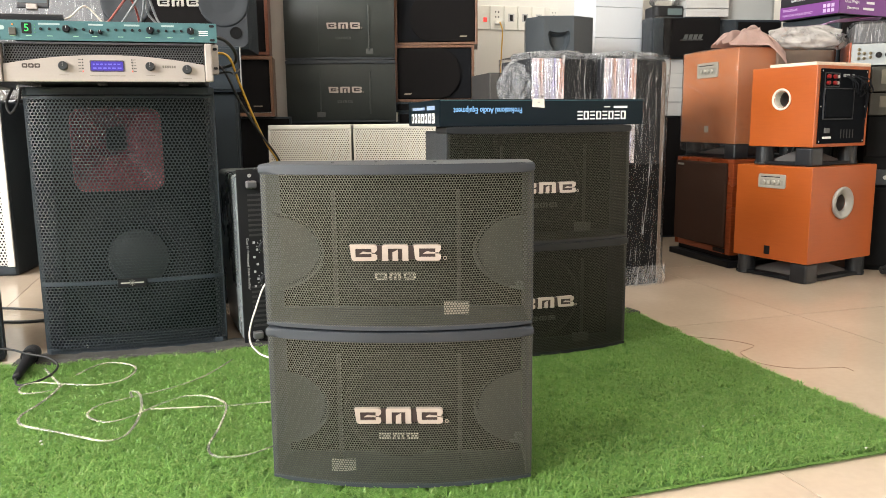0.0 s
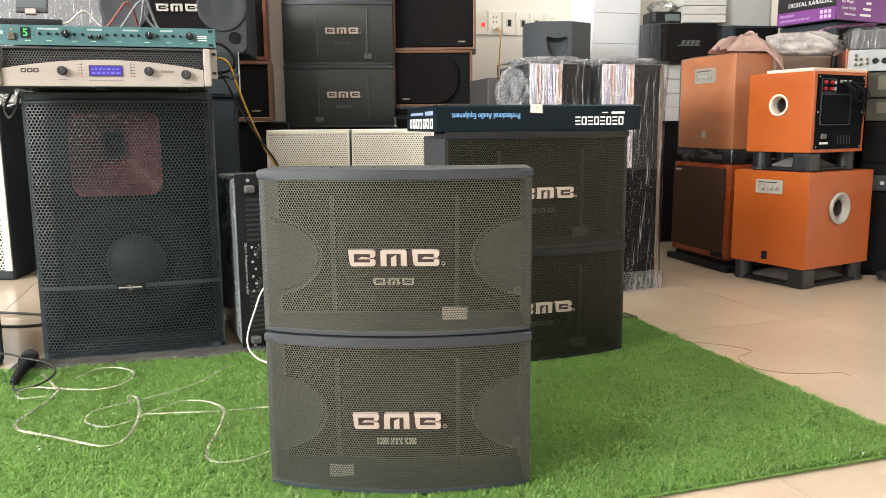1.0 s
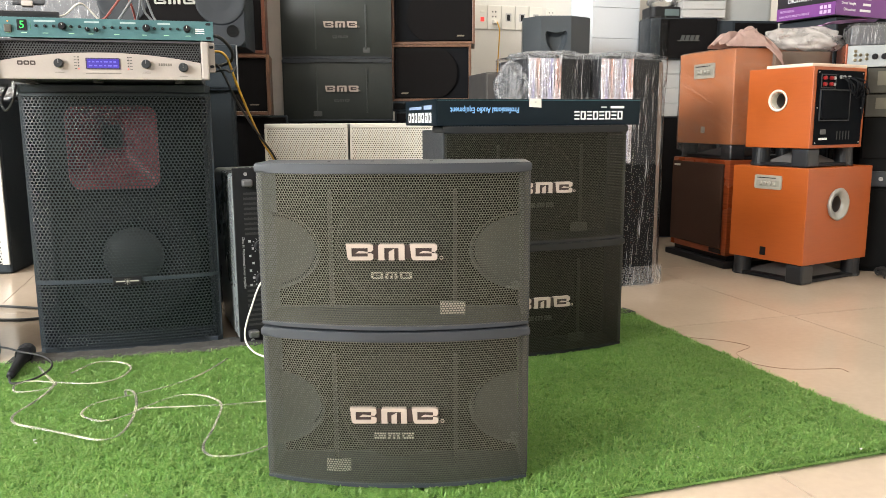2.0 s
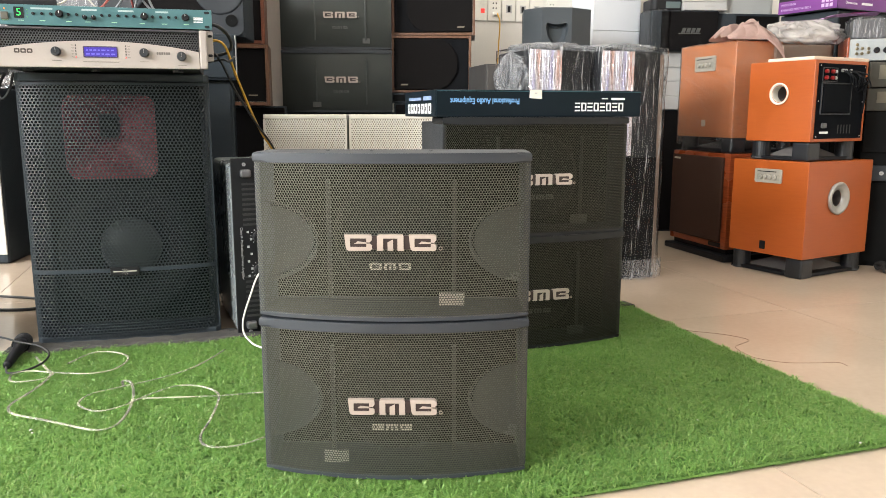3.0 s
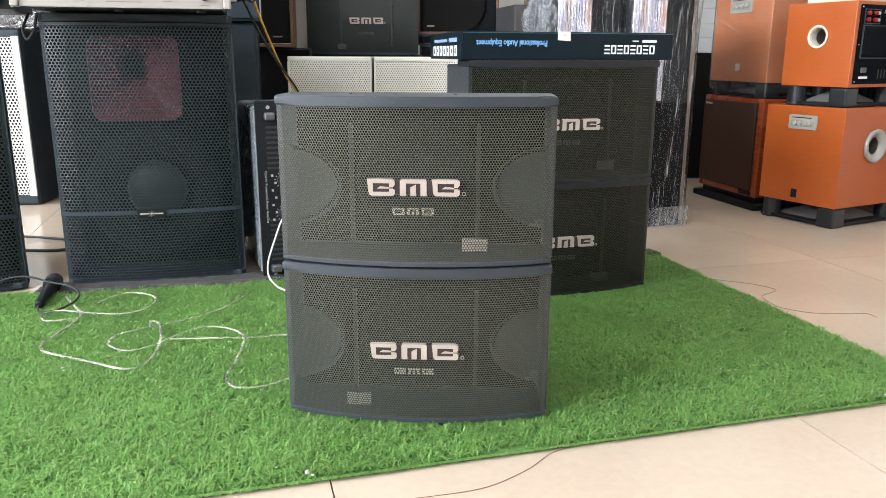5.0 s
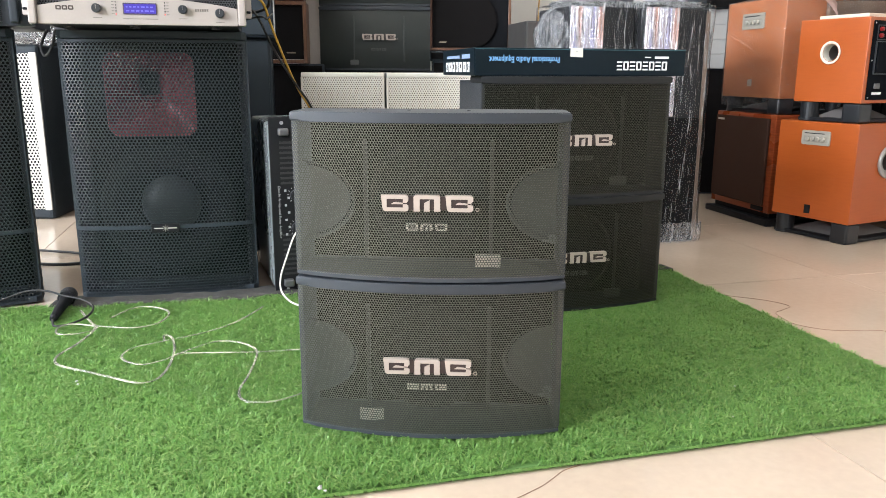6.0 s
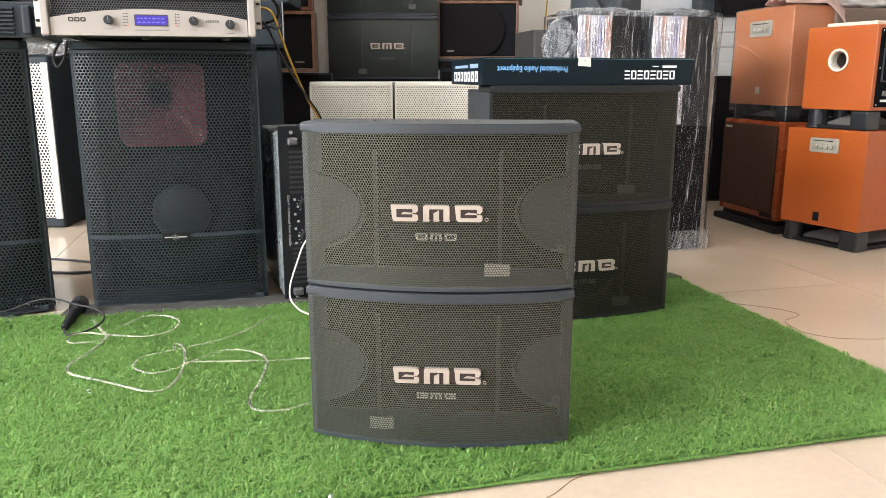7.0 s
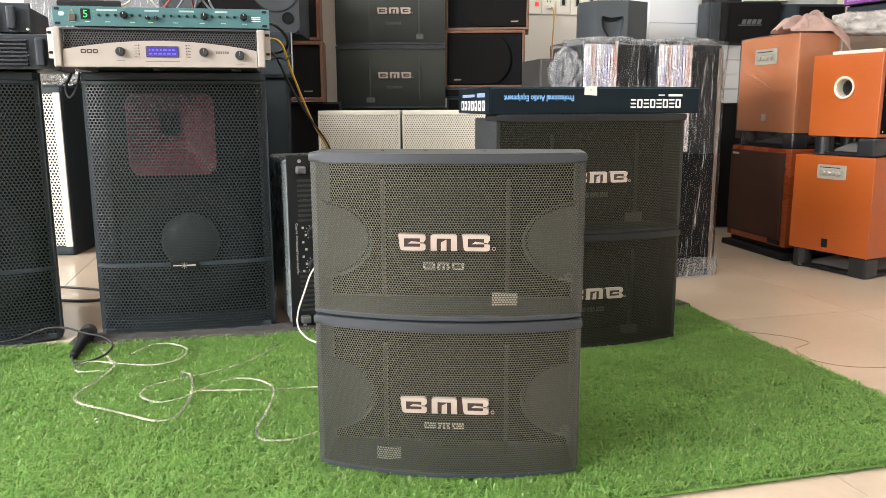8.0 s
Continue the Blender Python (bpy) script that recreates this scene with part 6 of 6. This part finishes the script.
# printed purple cartons on a black equipment case
t = thing("black_case", pose(1.725, 3.43, 0, 0, 0, 28), "tall black equipment case against the wall", "case")
part("carcass", box(0, 0.60, 0.006, 0.30, 0, 1.044, 0.005), DARKBOX, t)
part("front_board", box(0.012, 0.588, 0, 0.0055, 0.012, 1.032, 0.002), CLOTH_BLACK, t)
VIOLET = mat("pale_violet_print", (0.55, 0.42, 0.62), 0.5)
for k, zz in enumerate((1.0445, 1.196)):
    t = thing("carton", pose(1.699 + 0.01 * k, 3.40, zz, 0, 0, 28 - 2 * k), "purple and black printed equipment carton", "carton", "purple cartons")
    part("box", box(0, 0.46, 0, 0.30, 0, 0.15, 0.002), mat("black_printed_card", (0.012, 0.010, 0.014), 0.4, spec=0.3), t)
    part("purple_band", box(-0.0014, -0.0002, 0.001, 0.299, 0.004, 0.058, 0), PURPLE, t)
    fr = part("end_panel", box(0.001, 0.459, -0.0014, -0.0002, 0.003, 0.110, 0), PURPLE, t, "purple end panel")

    def on_side(y, z):
        return Matrix.Translation((-0.0018, y, z)) @ SIDE @ facing(0, 0, 0)

    text("print_line", "DIGITAL KARAOKE", 0.026, PRINTWHITE, t, on_side(0.13, 0.085), 0.0003)
    text("print_line", "PROCESSOR", 0.014, VIOLET, t, on_side(0.245, 0.042), 0.0003)
    text("print_line", "KARAOKE MULTI-EFFECT", 0.014, VIOLET, t, on_side(0.205, 0.020), 0.0003)
    for i in range(3):
        for j in range(2):
            y = 0.022 + i * 0.020
            part("icon", box(-0.0022, -0.0016, y, y + 0.014, 0.012 + j * 0.021, 0.027 + j * 0.021, 0), VIOLET, t)
    for j, words in enumerate(("Net Weight", "Gross Weight", "Dimensions")):
        text("print_line", words, 0.017, PRINTWHITE, fr, facing(0.075 + 0.008 * j, -0.0018, 0.080 - j * 0.026), 0.0003)
        part("value_bar", box(0.20 - 0.02 * j, 0.235, -0.002, -0.0015, 0.075 - j * 0.026, 0.085 - j * 0.026, 0), PRINTWHITE, fr)

# ---- soft things on the subwoofers, silver unit and rack at the right ----
cl = thing("cloth", pose(1.220, 3.165, 0.8850, 0, 0, 14), "pale pink crumpled cotton cloth lying on the subwoofers", "cloth")

def draped_cloth(seed, nu=120, nv=70):
    """A rumpled cloth heaped along x, its far end hanging down, with sharp lengthwise and cross folds."""
    bm = bmesh.new()
    along = (0, 0.18, 0.36, 0.55, 0.70, 0.85, 1.0)
    grid = []
    for i in range(nu + 1):
        s = i / nu
        top = np.interp(s, along, (0.014, 0.050, 0.054, 0.072, 0.060, 0.026, -0.012))
        base = np.interp(s, along, (0, 0, 0, 0, 0, -0.035, -0.078))
        row = []
        for j in range(nv + 1):
            t = j / nv
            arch = max(math.sin(math.pi * t), 0) ** 0.6
            q = 4.5 * t + 1.6 * s + 1.5 * noise.noise((s * 2.4, t * 1.6, seed))
            c = 4.2 * s - 1.4 * t + 1.3 * noise.noise((s * 2.0, t * 2.6, seed + 4))
            lift = 0.017 * (abs(math.sin(math.pi * q)) ** 0.8 - 0.6) + 0.012 * (abs(math.sin(math.pi * c)) ** 0.8 - 0.6) + 0.007 * (abs(math.sin(math.pi * (1.9 * q + 1.3 * c))) - 0.6)
            x = -0.118 + 0.236 * s + 0.010 * math.cos(math.pi * c) * arch + 0.012 * noise.noise((s * 3, t * 5, seed + 8))
            y = (t - 0.5) * 0.135 * (1 - 0.15 * s) - 0.045 * s * s + 0.010 * math.cos(math.pi * q) * arch
            row.append(bm.verts.new((x, y, base + 0.003 + max((top - base) * arch + lift * arch, 0))))
        grid.append(row)
    for a, c in zip(grid, grid[1:]):
        for j in range(nv):
            bm.faces.new((a[j], c[j], c[j + 1], a[j + 1]))
    bmesh.ops.solidify(bm, geom=bm.faces[:], thickness=0.0018)
    return bm


part("fabric", draped_cloth(3.0), FABRIC_PINK, cl, smooth=True)
pp = thing("paper_sheet", pose(1.645, 3.12, 0.962, 0, 0, -6), "lilac and magenta paper sheet lying on the plastic bag", "paper")
bm = bmesh.new()
grid = [[bm.verts.new((-0.10 + 0.20 * i / 20, 0.03 + 0.10 * j / 8, 0.012 + 0.022 * math.sin(1.9 * i / 20 + 0.3) + 0.004 * math.sin(j * 0.9 + i * 0.4))) for i in range(21)] for j in range(9)]
for a, c in zip(grid, grid[1:]):
    for i in range(20):
        bm.faces.new((a[i], a[i + 1], c[i + 1], c[i]))
sheet_ = part("sheet", bm, mat("lilac_paper", (0.62, 0.36, 0.66), 0.5, var=0.1), pp, smooth=True)
bm = bmesh.new()
grid = [[bm.verts.new((-0.03 + 0.09 * i / 10, 0.029 + 0.08 * j / 6, 0.0135 + 0.022 * math.sin(1.9 * (7 + 9 * i / 10) / 20 + 0.3))) for i in range(11)] for j in range(7)]
for a, c in zip(grid, grid[1:]):
    for i in range(10):
        bm.faces.new((a[i], a[i + 1], c[i + 1], c[i]))
part("print_patch", bm, mat("magenta_print", (0.70, 0.10, 0.38), 0.5), sheet_)
fo = thing("foam_sheet", pose(1.360, 2.83, 0.789, 0, 0, 28), "thin cream foam sheet on the upper subwoofer", "sheet")
part("sheet", box(-0.05, 0.26, -0.03, 0.17, 0, 0.013, 0.004, 3), mat("cream_foam", (0.66, 0.55, 0.44), 0.8, bump=0.4), fo)
eq = thing("equipment_rack", pose(1.70, 2.985, 0.0, 0, 0, -20), "black rack of stacked audio units", "rack")
part("carcass", box(-0.06, 0.50, 0.012, 0.42, 0, 0.80, 0.004), BAFFLE, eq)
for i, (z0, z1, c) in enumerate(((0.70, 0.795, 0), (0.61, 0.695, 0), (0.45, 0.605, 1), (0.34, 0.40, 2), (0.02, 0.33, 1))):
    f = part("unit_front", box(-0.055, 0.49, 0.0, 0.011, z0, z1, 0.003), (mat("olive_grey_unit", (0.05, 0.048, 0.038), 0.4, metal=0.3), BAFFLE, mat("dark_blue_grey_panel", (0, 0, 0)))[c], eq)
    if c == 0:
        part("display_window", box(-0.02, 0.14, -0.0012, -0.0002, z0 + 0.03, z1 - 0.012, 0), mat("pale_meter_glass", (0.13, 0.12, 0.09), 0.3), f)
    if c == 2:
        for k in range(10):
            part("socket", front_lathe([(0.008, 0), (0.008, 0.004), (0.004, 0.004), (0.0005, 0.001)], -0.03 + k * 0.05, -0.0002, z0 + 0.03, 12), STEEL, f)
sv = thing("silver_amplifier", pose(1.585, 3.035, 0.801, 0, 0, -21), "silver amplifier with its rear sockets showing on the rack", "amplifier")
part("case", box(0.0, 0.42, 0.003, 0.33, 0.0, 0.082, 0.002), mat("grey_steel_case", (0.25, 0.25, 0.25), 0.4, metal=0.5), sv)
part("rear_panel", box(-0.004, 0.424, 0.0, 0.0026, 0.0, 0.080, 0.001), mat("silver_painted_steel", (0.38, 0.41, 0.42), 0.35, metal=0.3), sv)
part("wood_cheek", box(-0.012, -0.0045, -0.004, 0.33, 0, 0.088, 0.002), REDWOOD, sv)
for x, z in ((0.022, 0.026), (0.040, 0.026), (0.022, 0.045), (0.040, 0.045), (0.022, 0.060), (0.062, 0.045), (0.062, 0.030)):
    part("socket", front_lathe([(0.006, 0), (0.006, 0.007), (0.003, 0.008), (0.0005, 0.004)], x, -0.0002, z, 12), mat("brass_socket", (0.20, 0.17, 0.11), 0.35, metal=0.6), sv)
for x in (0.09, 0.122, 0.154, 0.186, 0.24, 0.29):
    part("knob", front_lathe([(0.011, 0), (0.011, 0.008), (0.008, 0.010), (0.0005, 0.010)], x, -0.0002, 0.038, 16), BLACK, sv)
bg = thing("plastic_bag", pose(1.47, 3.20, 0.874, 0, 0, 2), "long milky plastic bag lying on a wrapped unit", "bag")
bm = crumple(0.180, 0.085, 0.055, 5.0, 0.20, 5, 1.2, 0.20, 0.006)
part("film", bm, film("cloudy_plastic_bag", 0.58, 0.22, (0.84, 0.80, 0.77), (7, 9, 13), 0.34, 0.68, 0.40, (0, 0.4, 0)), bg, smooth=True)
t = thing("wrapped_unit", pose(1.335, 3.12, 0.80, 0, 0, 4), "brown audio unit in clear film behind the upper subwoofer", "box")
part("case", box(0.0, 0.23, 0.0, 0.2, 0.0, 0.070, 0.004), mat("brown_board", (0.20, 0.13, 0.09), 0.5, var=0.2), t)
part("stretch_film", crinkled_wrap(-0.003, 0.233, -0.003, 0.203, 0.002, 0.073, 0.006, 31, nz=10, nu=70, freq=(16, 16)), WRAP_SOFT, t, smooth=True)
t = thing("wrapped_unit", pose(1.60, 3.06, 0.886, 0, 0, -21), "audio unit packed in pleated clear film on the silver amplifier", "box")
part("case", box(0.0, 0.36, 0.0, 0.2, 0.0, 0.075, 0.006), mat("mid_grey_board", (0, 0, 0)), t)
part("stretch_film", crinkled_wrap(-0.003, 0.363, -0.003, 0.203, 0.0, 0.08, 0.008, 33, nz=12, nu=130, freq=(42, 6)), FILM_STREAK, t, smooth=True)
bx_ = plain_cabinet("black_stand", pose(1.47, 3.235, 0, 0, 0, 10), 0.26, 0.22, 0.798, "dark stand behind the orange subwoofers", "cabinet")

# ---- on the floor and mat: microphone and cables ----
mic = thing("microphone", look((-1.006, 1.680, 0.022), (-1.062, 1.872, 0.034)) , "black handheld microphone lying at the mat's edge", "microphone")
prof = [(0.0005, 0.0), (0.010, 0.001), (0.0115, -0.01), (0.012, -0.03), (0.0155, -0.12), (0.0175, -0.145), (0.019, -0.148), (0.019, -0.156)]
part("handle", lathe([(r * 0.86, z * 0.90) for r, z in prof], 24, caps=False), BLACK, mic, smooth=True)
hp = [(0.019, -0.156), (0.0235, -0.164), (0.025, -0.178), (0.025, -0.186), (0.023, -0.198), (0.015, -0.208), (0.0005, -0.212)]
part("head", lathe([(r * 0.86, z * 0.90) for r, z in hp], 24, caps=False), mat("dark_steel_mesh", (0.03, 0.03, 0.032), 0.5, metal=0.3, bump=1.0, fine=900), mic, smooth=True)
part("collar", lathe([(r * 0.86, z * 0.90) for r, z in ((0.0195, -0.152), (0.0245, -0.153), (0.0245, -0.160), (0.0195, -0.161))], 24, caps=False), BLACK, mic)
CLEARCORD = film("clear_twin_speaker_wire", 0.50, 0.2, (0.80, 0.80, 0.58), (6, 6, 6), 0.42, 0.64, 0.22, (0, 0, 0), 1.2)


def ground_cable(name, pts, r, material, label, z=0.024):
    line = [(x, y, z if len(p) == 2 else p[2]) for p in pts for x, y in [p[:2]]]
    if material is not CLEARCORD:
        return cable(name, line, r, material, label)
    t = thing(name, Matrix.Translation(line[0]), label, "cable")
    o = Vector(line[0])
    for s in (-1, 1):
        part("strand", tube([Vector(p) - o + Vector((s * r * 0.42, s * r * 0.42, 0)) for p in line], r * 0.62), material, t, smooth=True)
    return t


ground_cable("speaker_cable", [(-0.27, 1.515), (-0.369, 1.500), (-0.455, 1.480), (-0.587, 1.466), (-0.617, 1.460), (-0.630, 1.425), (-0.666, 1.395), (-0.710, 1.415), (-0.729, 1.445), (-0.725, 1.490), (-0.684, 1.528), (-0.614, 1.590), (-0.569, 1.655), (-0.545, 1.73), (-0.531, 1.80)], 0.0021, CLEARCORD, "clear twin speaker wire looped on the grass mat")
ground_cable("speaker_cable", [(-0.676, 1.535), (-0.692, 1.572), (-0.669, 1.558), (-0.634, 1.484), (-0.610, 1.398), (-0.605, 1.325), (-0.635, 1.303), (-0.704, 1.330), (-0.762, 1.354), (-0.821, 1.377), (-0.849, 1.402), (-0.861, 1.441), (-0.857, 1.510), (-0.866, 1.601), (-0.899, 1.651), (-0.94, 1.70)], 0.0025, CLEARCORD, "clear twin speaker wire curved across the grass mat")
ground_cable("speaker_cable", [(-0.29, 1.30), (-0.341, 1.243), (-0.380, 1.229), (-0.412, 1.238), (-0.431, 1.279), (-0.436, 1.358), (-0.450, 1.460), (-0.470, 1.505), (-0.515, 1.538), (-0.563, 1.538), (-0.600, 1.490), (-0.622, 1.440)], 0.0023, CLEARCORD, "clear twin speaker wire running under the loudspeakers")
ground_cable("speaker_cable", [(-0.971, 1.741), (-0.899, 1.651), (-0.866, 1.612), (-0.880, 1.577), (-0.922, 1.563), (-0.944, 1.579), (-0.955, 1.615), (-0.930, 1.636), (-0.867, 1.625), (-0.787, 1.618), (-0.744, 1.647), (-0.737, 1.699), (-0.752, 1.745), (-0.792, 1.775), (-0.831, 1.780), (-0.853, 1.760), (-0.868, 1.69)], 0.0023, CLEARCORD, "clear twin speaker wire coiled beside the microphone")
ground_cable("microphone_cable", [(-1.006, 1.675, 0.02), (-0.972, 1.625, 0.022), (-0.941, 1.645, 0.023), (-0.925, 1.69, 0.028), (-0.935, 1.735, 0.035), (-0.965, 1.75, 0.048), (-1.02, 1.76, 0.055), (-1.09, 1.80, 0.055), (-1.16, 1.82, 0.045), (-1.25, 1.78, 0.02), (-1.45, 1.66, 0.02)], 0.0026, RUBBER, "black microphone cable curling onto the mat")
ground_cable("mains_cable", [(-1.50, 1.66, 0.006), (-1.30, 1.70, 0.006), (-1.22, 1.735, 0.006), (-1.17, 1.77, 0.006), (-1.20, 1.80, 0.006), (-1.30, 1.79, 0.006)], 0.0032, RUBBER, "black cord lying on the tiles", 0.006)
ground_cable("mains_cable", [(-1.62, 2.30), (-1.45, 2.27), (-1.30, 2.26), (-1.22, 2.30), (-1.18, 2.36)], 0.005, RUBBER, "thick black cord lying on the tiles", 0.006)
ground_cable("mains_cable", [(-1.50, 2.45), (-1.35, 2.42), (-1.25, 2.38), (-1.19, 2.36)], 0.004, RUBBER, "black cord lying on the tiles", 0.006)
ground_cable("thin_wire", [(0.62, 2.10), (0.701, 2.047), (0.783, 2.011), (0.830, 1.961), (0.80, 1.925), (0.771, 1.895), (0.775, 1.84), (0.791, 1.80), (0.847, 1.767), (0.929, 1.765), (0.975, 1.768), (0.985, 1.74)], 0.0006, mat("brown_hair_wire", (0.22, 0.12, 0.07), 0.6), "thin brown wire lying on the tiles", 0.0008)
ground_cable("thin_wire", [(-0.12, 0.91), (-0.036, 0.928), (0.043, 0.955), (0.103, 1.004), (0.128, 1.035), (0.151, 1.062), (0.209, 1.092), (0.297, 1.122)], 0.0005, mat("brown_hair_wire", (0, 0, 0)), "thin brown wire lying beside the mat", 0.0008)
bm = None
for k in range(5):
    a = k * 1.3
    bm = tube([(0.02 * math.cos(a + i), 0.035 * math.sin(a * 1.7 + i * 1.4), 0.006 + 0.03 * abs(math.sin(a + i * 0.9))) for i in range(9)], 0.004, 6, bm)
t = thing("cable_coil", pose(1.70, 2.86, 0), "tangle of black cable on the floor by the subwoofer", "cable")
part("sheath", bm, RUBBER, t, smooth=True)

# ---- pieces of the setting: floor tiles and pillar tiles ----
TS, J = 0.80, 0.0022
tile_me = None
u = 0.107 - 6 * TS
while u < U1:
    v = 0.27 - 4 * TS
    while v < V1:
        if tile_me is None:
            bm = box(J / 2, TS - J / 2, J / 2, TS - J / 2, -0.011, 0.0, 0.0, 1)
            o = part("tile", bm, TILE, floor)
            tile_me = o.data
        else:
            o = part("tile", tile_me, TILE, floor)
        o.matrix_local = pose(u, v, 0)
        v += TS
    u += TS
ptile = None
for k in range(21):
    z = 0.11 + (k - 0.0) * 0.15
    if z + 0.149 > HIGH:
        break
    if ptile is None:
        o = part("tile", box(1.8765, 2.1415, V1 - 0.2475, V1 - 0.2403, 0.0012, 0.1488, 0.001, 1), PILLAR, pillar)
        ptile = o.data
    else:
        o = part("tile", ptile, PILLAR, pillar)
    o.matrix_local = pose(0, 0, z)
